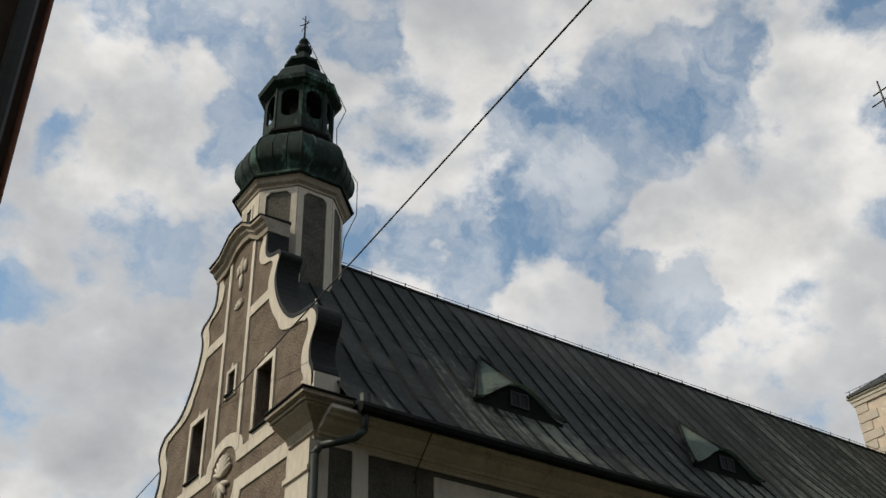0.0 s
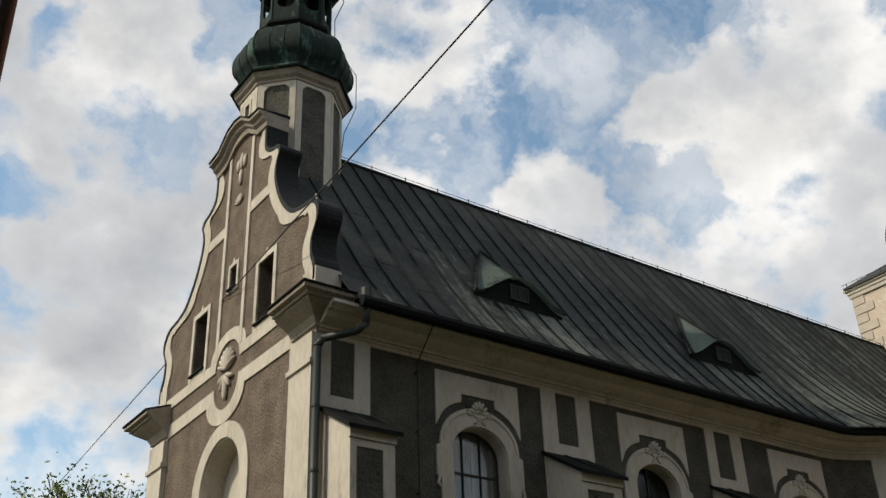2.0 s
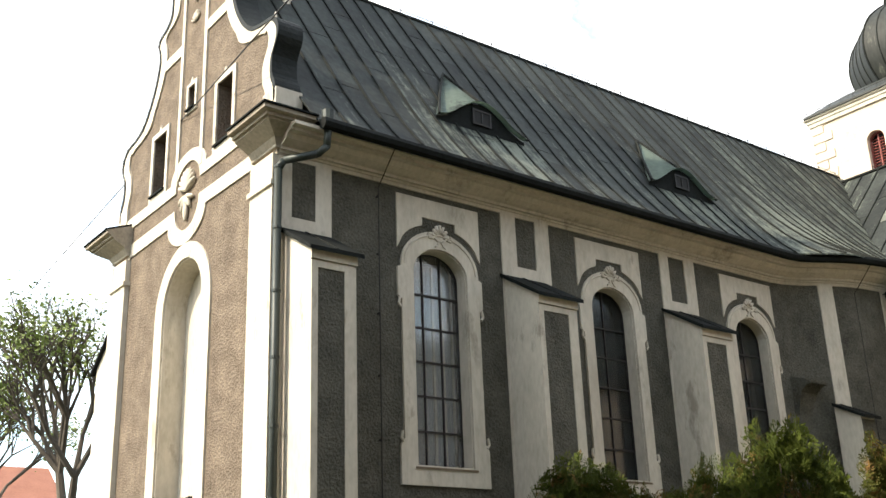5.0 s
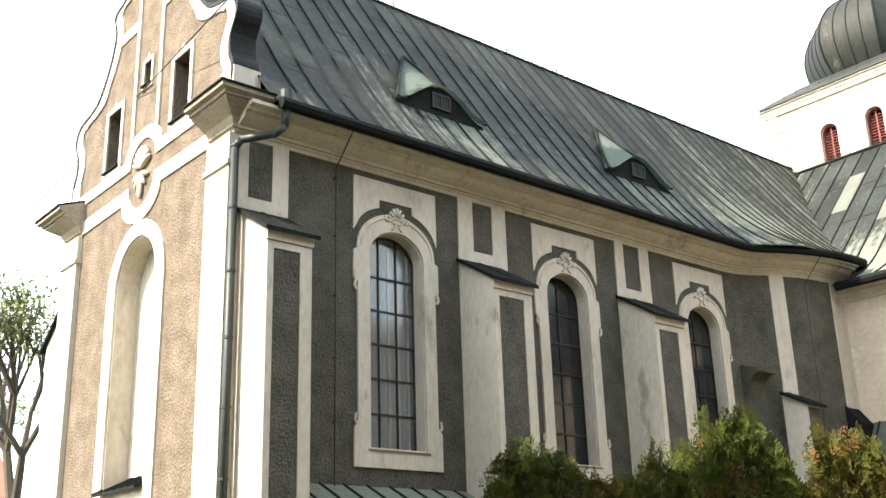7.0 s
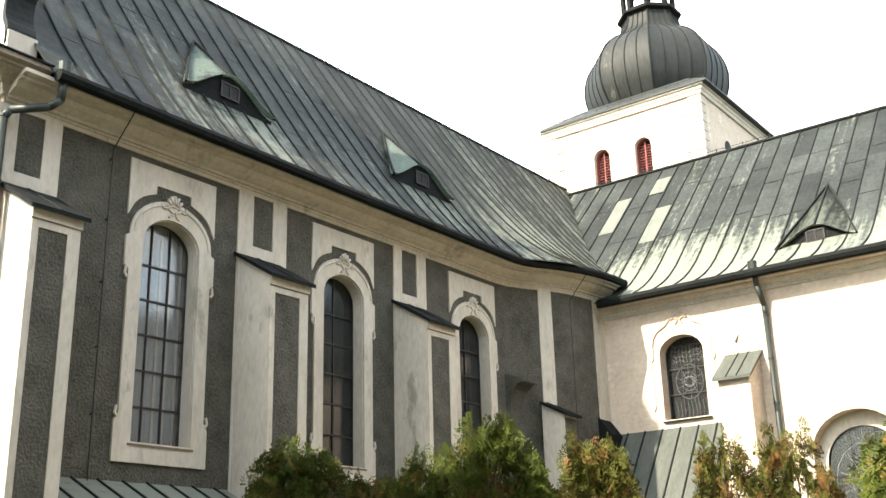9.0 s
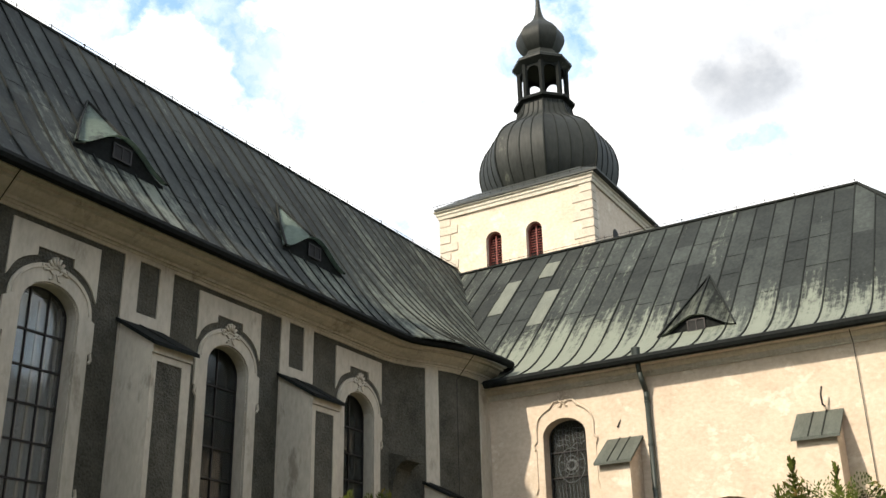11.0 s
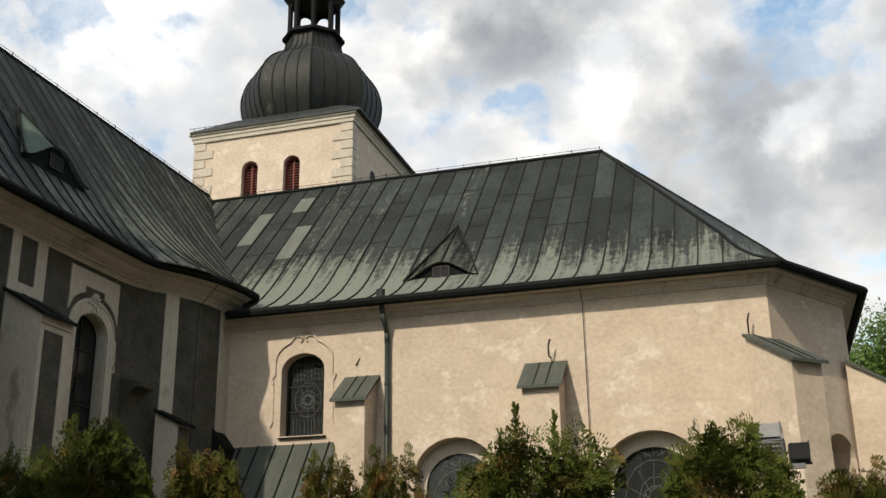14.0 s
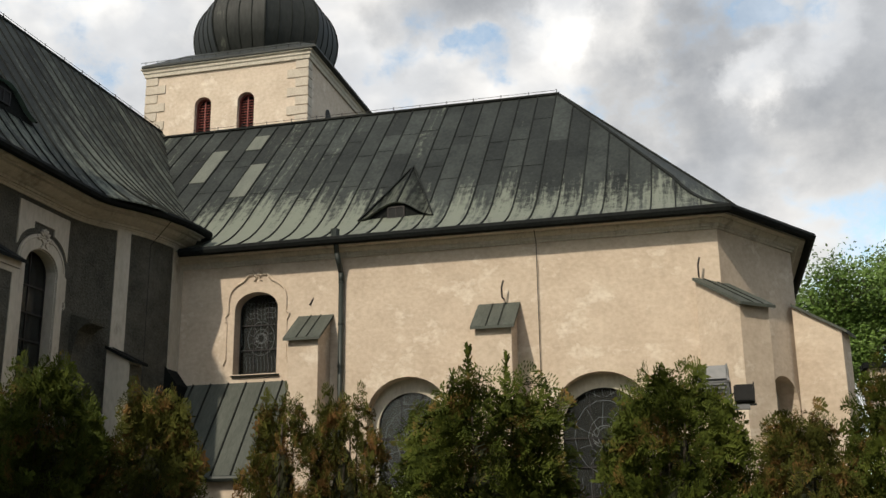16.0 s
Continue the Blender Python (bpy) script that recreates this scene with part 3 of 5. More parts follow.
def front():
    niche = arch(W2, 1.95, 3.85, 9.06, 1.0)
    holes = [rect(1.95, 2.68, 11.15, 12.62), rect(5.32, 6.05, 11.15, 12.62), rect(3.84, 4.2, 12.62, 13.2)]
    part("front_wall", slab(rect(0.0, 8.0, 0, 10.95), [niche], 0.0, 0.6, FRONT), FRONTCAST, nave, "brown roughcast front wall")
    half = smooth_line(gable_half(), 3)
    top = [(0.95, 16.5), (0.6, 16.62), (0.3, 16.75), (0.0, 16.8)]
    outline = [(W2 - u, z) for u, z in half + top] + [(W2 + u, z) for u, z in reversed(half + top[:-1])]
    part("gable", slab(outline, holes, 0.0, 0.46, FRONT), FRONTCAST, nave, "curved baroque gable with volutes")
    inner = [(max(0.75, u - (0.34 if z < 16 else 0.2)), z - 0.12 if 12.9 < z < 13.4 else z) for u, z in half]
    for sgn in (-1, 1):
        a = [(W2 + sgn * u, z) for u, z in half]
        b = [(W2 + sgn * u, z) for u, z in inner]
        part("gable_border", slab(a + b[::-1], [], -0.04, 0.0, FRONT), PLASTER, nave, "pale plaster border of the gable")
        a = [(W2 + sgn * u, z) for u, z in half[1:]]
        b = [(W2 + sgn * (u + 0.085), z + 0.06) for u, z in half[1:]]
        part("gable_coping", slab(a + b[::-1], [], -0.06, 0.5, FRONT), COPING, nave, "dark sheet metal coping on the gable")
        # upright strips that frame the middle bay, and the cross band
        u = 0.62
        part("strip", slab(rect(W2 + sgn * u - 0.07, W2 + sgn * u + 0.07, 11.02, 16.45), [], -0.045, 0.0, FRONT), PLASTER, nave)
        x0, x1 = sorted((W2 + sgn * 0.69, W2 + sgn * 1.62))
        part("band", slab([(x0, 14.28), (x1, 14.28), (x1, 14.55), (x0, 14.55)], [], -0.036, 0.0, FRONT), PLASTER, nave)
        # plinth of the volute
        x0, x1 = sorted((W2 + sgn * 3.45, W2 + sgn * 3.98))
        part("volute_plinth", slab(rect(x0, x1, 10.96, 11.38), [], -0.06, 0.52, FRONT), PLASTER, nave)
    # two bands with a scalloped middle
    arc = [(W2 + 0.95 * math.cos(a), 10.02 - 0.62 * math.sin(a)) for a in [math.pi * i / 14 for i in range(15)]]
    arc2 = [(W2 + 0.62 * math.cos(a), 10.34 - 0.62 * math.sin(a)) for a in [math.pi * i / 14 for i in range(15)]]
    part("band", slab([(0.88, 10.32), (0.88, 9.99)] + [(u, z) for u, z in reversed(arc)] + [(7.12, 9.99), (7.12, 10.32)] + arc2, [], -0.036, 0.0, FRONT), PLASTER, nave)
    up = [(W2 + 0.62 * math.cos(a), 10.75 + 0.55 * math.sin(a)) for a in [math.pi * i / 12 for i in range(13)]]
    up2 = [(W2 + 0.9 * math.cos(a), 11.02 + 0.55 * math.sin(a)) for a in [math.pi * i / 12 for i in range(13)]]
    part("band", slab([(0.2, 10.75)] + up[::-1] + [(7.8, 10.75), (7.8, 11.02)] + up2 + [(0.2, 11.02)], [], -0.036, 0.0, FRONT), PLASTER, nave)
    # shell cartouche
    bm = bmesh.new()
    for i in range(9):
        a = radians(20 + i * 17.5)
        v = bmesh.ops.create_icosphere(bm, subdivisions=2, radius=1, matrix=Matrix.Translation((-0.05, W2 + 0.2 * math.cos(a), 10.62 + 0.26 * math.sin(a))) @ Matrix.Rotation(a, 4, "X") @ Matrix.Diagonal((0.07, 0.27, 0.055, 1)))
    for i in range(5):
        a = radians(200 + i * 35)
        bmesh.ops.create_icosphere(bm, subdivisions=2, radius=1, matrix=Matrix.Translation((-0.05, W2 + 0.2 * math.cos(a), 10.5 + 0.2 * math.sin(a))) @ Matrix.Rotation(a, 4, "X") @ Matrix.Diagonal((0.07, 0.2, 0.06, 1)))
    bmesh.ops.create_icosphere(bm, subdivisions=2, radius=1, matrix=Matrix.Translation((-0.05, W2, 10.15)) @ Matrix.Diagonal((0.06, 0.09, 0.25, 1)))
    part("cartouche", bm, PLASTER, nave, "moulded shell cartouche", smooth=True)
    # small shell and drop ornaments in the gable's middle bay
    bm = bmesh.new()
    for i in range(7):
        a = radians(25 + i * 21.7)
        bmesh.ops.create_icosphere(bm, subdivisions=1, radius=1, matrix=Matrix.Translation((-0.03, W2 + 0.13 * math.cos(a), 14.85 + 0.16 * math.sin(a))) @ Matrix.Rotation(a, 4, "X") @ Matrix.Diagonal((0.04, 0.15, 0.035, 1)))
    part("shell_ornament", bm, PLASTER, nave, smooth=True)
    bm = bmesh.new()
    for dy, dz, h in ((-0.18, 16.0, 0.22), (0, 16.05, 0.3), (0.18, 16.0, 0.22), (0, 15.62, 0.28)):
        bmesh.ops.create_icosphere(bm, subdivisions=1, radius=1, matrix=Matrix.Translation((-0.03, W2 + dy, dz)) @ Matrix.Diagonal((0.05, 0.085, h, 1)))
    part("drop_ornament", bm, PLASTER, nave, smooth=True)
    for a, b in ((-0.02, 0.86), (7.14, 8.02)):
        bm = bmesh.new()
        plate(bm, rect(a, b, 0, 9.95), [], -0.12, 0.0, FRONT)
        box(bm, -0.17, 0.02, a - 0.04, b + 0.04, 9.3, 9.4)
        part("corner_pilaster", bm, PLASTER, nave)
    part("niche_surround", slab(arch(W2, 2.75, 3.45, 9.4, 1.4), [niche], -0.04, 0.0, FRONT), PLASTER, nave)
    part("niche_back", slab(arch(W2, 2.2, 3.6, 9.2, 1.0), [], 0.5, 0.56, FRONT), PLASTER, nave)
    part("niche_lining", slab(arch(W2, 1.948, 3.852, 9.058, 0.998), [arch(W2, 1.9, 3.88, 9.03, 0.97)], 0.005, 0.5, FRONT), PLASTER, nave)
    bm = bmesh.new()
    plate(bm, [(-0.2, 3.78), (0.5, 4.12), (0.5, 4.16), (-0.2, 3.83)], [], 3.0, 5.0, lambda a, b, d: (a, d, b))
    sill = part("niche_sill", bm, DARKSHEET, nave, "sloping sheet metal sill with seams")
    for k in range(7):
        y = 3.05 + k * 0.32
        part("seam", ribs(bmesh.new(), [(-0.2, y, 3.83), (0.5, y, 4.16)], (0, 1, 0), 0.03, 0.03), SEAM, sill)
    for c, z0, z1, w in ((2.315, 11.15, 12.62, 0.73), (5.685, 11.15, 12.62, 0.73), (4.02, 12.62, 13.2, 0.36)):
        bm = bmesh.new()
        m = 0.13 if w > 0.5 else 0.09
        plate(bm, [(c - w / 2 - m, z0 - m), (c + w / 2 + m, z0 - m), (c + w / 2 + m, z1 + m), (c + 0.07, z1 + m), (c, z1 + m + 0.14), (c - 0.07, z1 + m), (c - w / 2 - m, z1 + m)], [rect(c - w / 2, c + w / 2, z0, z1)], -0.04, 0.0, FRONT)
        win = part("window_surround", bm, PLASTER, nave)
        bm = bmesh.new()
        plate(bm, rect(c - w / 2, c + w / 2, z0, z1), [rect(c - w / 2 + 0.06, c + w / 2 - 0.06, z0 + 0.06, z1 - 0.06)], 0.3, 0.36, FRONT)
        part("window_frame", bm, RED, win, "red-brown wooden frame")
        bm = bmesh.new()
        box(bm, 0.345, 0.352, c - w / 2, c + w / 2, z0, z1)
        part("pane", bm, GLASS, win)
        # black sheet behind the glass for the unlit room
        bm = bmesh.new()
        box(bm, 0.46, 0.49, c - w / 2, c + w / 2, z0, z1)
        part("window_dark_back", bm, DARK, win)
        bm = bmesh.new()
        box(bm, -0.1, 0.3, c - w / 2 - 0.03, c + w / 2 + 0.03, z0 - 0.03, z0 + 0.012)
        part("sill", bm, DARKSHEET, win)
    prof = [(0, 9.93), (0.04, 9.93), (0.04, 10.04), (0.1, 10.05), (0.1, 10.1), (0.17, 10.22), (0.46, 10.4), (0.46, 10.44), (0.52, 10.44), (0.52, 10.5), (0.62, 10.52), (0.62, 10.6), (0, 10.82)]
    cap = [(0.0, 10.87), (0.0, 10.825), (0.64, 10.608), (0.66, 10.6), (0.66, 10.635)]
    for path in ([(0.0, 0.88), (0.0, 0.0), (0.5, 0.0)], [(1.0, 8.0), (0.0, 8.0), (0.0, 7.12)]):
        bm = bmesh.new()
        sweep(bm, path, prof)
        # the block's shade is in its darker plaster colour
        ob = part("corner_cornice", bm, SHADED_PLASTER, nave, "stepped plaster cornice block")
        bm = bmesh.new()
        sweep(bm, path, cap)
        part("cornice_cover", bm, DARKSHEET, ob)
    # bowed cornice that crowns the gable
    path = [(1.4, 16.4), (1.15, 16.42), (0.85, 16.46), (0.62, 16.62), (0.36, 16.8), (0, 16.86)]
    path = [(W2 - u, z) for u, z in path] + [(W2 + u, z) for u, z in reversed(path[:-1])]
    bm = bmesh.new()
    sec = [(-0.0, -0.12), (-0.08, -0.12), (-0.1, 0.0), (-0.18, 0.06), (-0.2, 0.14), (-0.3, 0.18), (-0.3, 0.26), (0.5, 0.26), (0.5, -0.12)]
    rows = [[bm.verts.new((d, u, z + h)) for d, h in sec] for u, z in path]
    for a, b in zip(rows, rows[1:]):
        for j in range(len(sec)):
            bm.faces.new((a[j], a[(j + 1) % len(sec)], b[(j + 1) % len(sec)], b[j]))
    bm.faces.new(rows[0])
    bm.faces.new(rows[-1])
    crown = part("crown_cornice", bm, SHADED_PLASTER, nave, "bowed cornice crowning the gable")
    bm = bmesh.new()
    rows = [[bm.verts.new((d, u, z + h)) for d, h in ((-0.33, 0.265), (-0.33, 0.3), (0.52, 0.36), (0.52, 0.265))] for u, z in path]
    for a, b in zip(rows, rows[1:]):
        for j in range(4):
            bm.faces.new((a[j], a[(j + 1) % 4], b[(j + 1) % 4], b[j]))
    bm.faces.new(rows[0])
    bm.faces.new(rows[-1])
    part("crown_cover", bm, DARKSHEET, crown)
    # ball finial on the shoulder
    bm = bmesh.new()
    revolve(bm, [(0.1, 12.95), (0.13, 13.0), (0.06, 13.06), (0.06, 13.1), (0.2, 13.25), (0.23, 13.38), (0.17, 13.5), (0.07, 13.56), (0.05, 13.62), (0.01, 13.8)], 0.5, W2 - 2.85, 12)
    part("finial", bm, PLASTER, nave, "small weathered urn finial", smooth=True)


front()


# ---- buttresses ----
def buttress(name, parent, u0, u1, depth, z_wall, z_front, M, mat, panel, ground=0.0):
    bm = bmesh.new()
    side = [(-depth, ground - 0.3), (0.0, ground - 0.3), (0.0, z_wall - 0.06), (-depth, z_front - 0.06)]
    plate(bm, side, [], u0, u1, lambda a, b, d: M(d, b, a))
    ob = part(name, bm, mat, parent)
    if panel:
        bm = bmesh.new()
        plate(bm, rect(u0, u1, ground, z_front - 0.3), [rect(u0 + 0.13, u1 - 0.24, ground + 0.4, z_front - 0.42)], -depth - 0.03, -depth, M)
        plate(bm, rect(u0 - 0.02, u1 + 0.02, z_front - 0.28, z_front - 0.06), [], -depth - 0.06, -depth, M)
        part("panel_frame", bm, PLASTER, ob)
        part("panel", slab(rect(u0 + 0.1, u1 - 0.2, ground + 0.35, z_front - 0.38), [], -depth - 0.008, -depth + 0.05, M), ROUGHCAST, ob, "dark roughcast panel")
    bm = bmesh.new()
    k = (z_wall - z_front) / depth
    lid = [(-depth - 0.16, z_front - 0.16 * k - 0.06), (0.0, z_wall - 0.06), (0.0, z_wall + 0.02), (-depth - 0.16, z_front - 0.16 * k + 0.02)]
    plate(bm, lid, [], u0 - 0.1, u1 + 0.1, lambda a, b, d: M(d, b, a))
    lid_ob = part("lid", bm, LIDSHEET if mat == CREAM else DARKSHEET, ob, "grey-green sheet metal cover")
    for q in (0.33, 0.67) if mat == CREAM else (0.5,):
        u = u0 + (u1 - u0) * q
        rb = bmesh.new()
        plate(rb, [(a, b + 0.022) for a, b in lid[2:]] + [(a, b) for a, b in lid[2:]][::-1], [], u - 0.015, u + 0.015, lambda a, b, d: M(d, b, a))
        part("seam", rb, SEAM, lid_ob)
    return ob


buttress("buttress", nave, 0.05, 1.1, 1.05, 8.6, 7.75, lambda u, v, d: (u, 8.0 - d, v), PLASTER, False)
for a, b in ((0.14, 1.05), (5.42, 6.48), (10.48, 11.55)):
    buttress("buttress", nave, a, b, 1.0, 8.5, 7.9, NAVE, PLASTER, True)


def arched_window(parent, c, w, z0, top, rise, setback, M, cols, rows, label, pane_mat=None):
    def head(u):
        return top - rise + rise * math.sqrt(max(0, 1 - ((u - c) / (w / 2)) ** 2))

    win = part("window_frame", slab(arch(c, w + 0.02, z0 - 0.01, top + 0.01, rise), [arch(c, w - 0.07, z0 + 0.035, top - 0.035, rise - 0.035)], setback - 0.02, setback + 0.06, M), IRON, parent, label)
    us = [c - w / 2 + 0.02 + (w - 0.04) * i / cols for i in range(cols + 1)]
    vs = [z0 + 0.02 + (top - rise * 0.75 - z0) * i / (rows - 0.25) for i in range(rows)] + [top + 1]
    for i in range(cols):
        for j in range(rows):
            u0, u1, v0, v1 = us[i] + 0.012, us[i + 1] - 0.012, vs[j] + 0.015, vs[j + 1] - 0.015
            heads = [(u0 + (u1 - u0) * k / 4, min(v1, head(u0 + (u1 - u0) * k / 4) - 0.02)) for k in range(5)]
            if min(h for _, h in heads) <= v0 + 0.02:
                heads = [(u, max(v, v0 + 0.02)) for u, v in heads]
            part("pane", slab([(u0, v0), (u1, v0)] + heads[::-1], [], setback + 0.016, setback + 0.024, M), pane_mat or GLASS, win)
    for u in us[1:-1]:
        part("glazing_bar", slab(rect(u - 0.014, u + 0.014, z0, head(u)), [], setback - 0.015, setback + 0.03, M), IRON, win)
    for v in vs[1:-1]:
        part("glazing_bar", slab(rect(c - w / 2, c + w / 2, v - 0.018, v + 0.018), [], setback - 0.02, setback + 0.035, M), IRON, win)
    return win


def shell(bm, c, z, k, M, d=-0.06):
    """A fan of lobes with two scrolls, moulded in plaster."""
    for i in range(7):
        a = radians(15 + i * 25)
        p = M(c + 0.13 * k * math.cos(a), z + 0.17 * k * math.sin(a), d)
        q = M(c + 0.3 * k * math.cos(a), z + 0.4 * k * math.sin(a), d)
        tube(bm, [p, q], 0.045 * k, 6)
    for sg in (-1, 1):
        pts = [M(c + sg * x * k, z + y * k, d) for x, y in ((0.05, -0.1), (0.2, 0.02), (0.36, -0.02), (0.4, 0.1), (0.3, 0.12))]
        tube(bm, pts, 0.035 * k, 6)
        pts = [M(c + sg * x * k, z + y * k, d) for x, y in ((0.03, -0.05), (0.1, -0.2), (0.18, -0.24))]
        tube(bm, pts, 0.03 * k, 6)


for n, c in enumerate(BAYS):
    win = arched_window(nave, c, 1.36, 4.36, 8.73, 0.55, 0.3, NAVE, 3 if n == 0 else 2, 6, "tall round-headed church window with iron bars", CLEAR if n == 0 else None)
    part("reveal", slab(arch(c, 1.358, 4.362, 8.729, 0.549), [arch(c, 1.32, 4.38, 8.71, 0.535)], 0.002, 0.278, NAVE), PLASTER, win)
    # pale inner casements seen through the glass
    if n == 0:
        for k in range(6):
            u = c - 0.6 + k * 0.24
            part("inner_bar", slab(rect(u - 0.025, u + 0.025, 4.4, 8.5), [], 0.42, 0.46, NAVE), PLASTER, win)
        part("curtain", slab(rect(c - 0.66, c + 0.66, 4.4, 8.6), [], 0.5, 0.52, NAVE), CURTAIN, win)
    part("sill", slab([(-0.07, 4.3), (0.3, 4.37), (0.3, 4.41), (-0.07, 4.34)], [], c - 0.74, c + 0.74, lambda a, b, d: (d, a, b)), RUST, win)
    bm = bmesh.new()
    out = [(c - 1.06, 4.0), (c + 1.06, 4.0), (c + 1.06, 4.72), (c + 0.97, 4.86), (c + 0.97, 7.55), (c + 1.06, 7.62), (c + 1.06, 8.2), (c + 0.97, 8.24)]
    out += [(c + 0.97 * math.cos(a), 8.3 + 0.8 * math.sin(a)) for a in [math.pi * i / 16 for i in range(17)]]
    out += [(c - 0.97, 8.24), (c - 1.06, 8.2), (c - 1.06, 7.62), (c - 0.97, 7.55), (c - 0.97, 4.86), (c - 1.06, 4.72)]
    plate(bm, out, [arch(c, 1.36, 4.36, 8.73, 0.55)], -0.05, 0.0, NAVE)
    sur = part("window_surround", bm, PLASTER, nave, "pale plaster window surround with ears")
    bm = bmesh.new()
    pts = [NAVE(c + 0.9 * math.cos(a), 8.3 + 0.72 * math.sin(a), -0.055) for a in [math.pi * i / 16 for i in range(17)]]
    tube(bm, pts, 0.022, 6)
    part("moulding", bm, PLASTER, sur)
    bm = bmesh.new()
    shell(bm, c, 8.95, 0.75, NAVE)
    part("keystone_shell", bm, PLASTER, sur, "moulded shell ornament", smooth=True)
    for sg in (-1, 1):
        for z in (7.5, 4.9):
            bm = bmesh.new()
            tube(bm, [NAVE(c + sg * 1.02, z + 0.08, -0.05), NAVE(c + sg * 1.05, z - 0.05, -0.05), NAVE(c + sg * 1.0, z - 0.12, -0.05)], 0.03, 6)
            part("scroll", bm, PLASTER, sur)
    lint = [(c - 1.05, 8.62), (c - 1.05, 9.77), (c + 1.05, 9.77), (c + 1.05, 8.62)]
    lint += [(c + 1.0 * math.cos(a), 8.62 + 0.62 * math.sin(a)) for a in [math.pi * (0.06 + 0.3 * i / 5) for i in range(6)]]
    lint += [(c + 0.42, 9.36), (c - 0.42, 9.36)]
    lint += [(c - 1.0 * math.cos(a), 8.62 + 0.62 * math.sin(a)) for a in [math.pi * (0.36 - 0.3 * i / 5) for i in range(6)]]
    part("lintel_panel", slab(lint, [], -0.035, 0.0, NAVE), PLASTER, nave)


def downpipe(name, parent, pts, r, hopper, label):
    bm = bmesh.new()
    tube(bm, pts, r, 10)
    ob = part(name, bm, PIPE, parent, label, smooth=True)
    for z in [pts[-2][2] - 1.2 * k for k in range(7)]:
        if z > 1.2:
            bm = bmesh.new()
            bar(bm, (pts[-1][0], pts[-1][1], z), (pts[-1][0], pts[-1][1], z + 0.05), r * 1.18, 10)
            part("pipe_band", bm, PIPE, ob)
    bm = bmesh.new()
    x, y, z = hopper
    revolve(bm, [(r, z - 0.3), (r * 1.6, z - 0.12), (r * 1.7, z + 0.12), (r * 1.2, z + 0.12)], x, y, 10)
    part("hopper", bm, PIPE, ob)
    return ob


downpipe("downpipe", nave, [(0.66, -0.72, 10.4), (0.64, -0.7, 10.0), (0.5, -0.6, 9.85), (0.02, -0.2, 9.75), (-0.06, -0.14, 9.6), (-0.06, -0.14, 0.6)], 0.075, (0.66, -0.72, 10.6), "dark metal downpipe with pipe bands")


def eyelid(parent, base, across, inward, apex, half, rise, mat):
    """A low bowed dormer: front arc, lid running back to a point, a small window."""
    base, across, inward, apex = Vector(base), Vector(across), Vector(inward), Vector(apex)
    n = 18
    front = []
    for i in range(n + 1):
        x = -1 + 2 * i / n
        front.append(base + across * (x * half) + Vector((0, 0, rise * (0.5 + 0.5 * math.cos(math.pi * x)) ** 0.9)))
    bm = bmesh.new()
    low = [bm.verts.new(base + across * ((-1 + 2 * i / n) * half) - Vector((0, 0, 0.1))) for i in range(n + 1)]
    top = [bm.verts.new(q) for q in front]
    for i in range(n):
        bm.faces.new((low[i], low[i + 1], top[i + 1], top[i]))
    wall = part("dormer_front", bm, DARKSHEET, parent, "dark bowed dormer front")
    bm = bmesh.new()
    rows = []
    for k, f in ((0, -0.14), (1, 0.0), (2, 0.35), (3, 0.7), (4, 1.0)):
        rows.append([bm.verts.new((q - inward * 0.14 + Vector((0, 0, 0.02))) if k == 0 else q + (apex - q) * f + Vector((0, 0, 0.03))) for q in front])
    for a, b in zip(rows, rows[1:]):
        for i in range(n):
            bm.faces.new((a[i], a[i + 1], b[i + 1], b[i]))
    bmesh.ops.solidify(bm, geom=bm.faces[:], thickness=0.03)
    lid = part("dormer_lid", bm, mat, wall)
    bm = bmesh.new()
    for sg in (-1, 1):
        q = base + across * (sg * half)
        ribs(bm, [tuple(q - inward * 0.1), tuple(q + (apex - q) * 0.5 + Vector((0, 0, 0.04))), tuple(apex + Vector((0, 0, 0.05)))], tuple(across), 0.05, 0.05)
    for f in (0.0,):
        q = front[n // 2]
        ribs(bm, [tuple(q + Vector((0, 0, 0.03))), tuple(apex + Vector((0, 0, 0.05)))], tuple(across), 0.05, 0.04)
    part("dormer_seam", bm, SEAM, wall)
    bm = bmesh.new()
    c = base + Vector((0, 0, rise * 0.42)) - inward * 0.02
    for (u0, u1, v0, v1) in ((-0.27, 0.27, -0.19, -0.15), (-0.27, 0.27, 0.15, 0.19), (-0.27, -0.23, -0.15, 0.15), (0.23, 0.27, -0.15, 0.15), (-0.015, 0.015, -0.15, 0.15)):
        vs = [bm.verts.new(c + across * u + Vector((0, 0, v)) - inward * d) for d in (0, 0.03) for u, v in ((u0, v0), (u1, v0), (u1, v1), (u0, v1))]
        for f in ((0, 1, 2, 3), (7, 6, 5, 4), (0, 4, 5, 1), (1, 5, 6, 2), (2, 6, 7, 3), (3, 7, 4, 0)):
            bm.faces.new([vs[i] for i in f])
    part("dormer_window", bm, IRON, wall)
    # black pane: the dark behind it is put into its colour
    bm = bmesh.new()
    vs = [bm.verts.new(c + across * u + Vector((0, 0, v)) - inward * 0.006) for u, v in ((-0.25, -0.17), (0.25, -0.17), (0.25, 0.17), (-0.25, 0.17))]
    bm.faces.new(vs)
    part("dormer_pane", bm, DARK, wall)


eyelid(roof, (5.55, 0.62, 12.2), (1, 0, 0), (0, 1, 0), (5.6, 2.05, 14.24), 1.3, 0.62, VERDIGRIS)
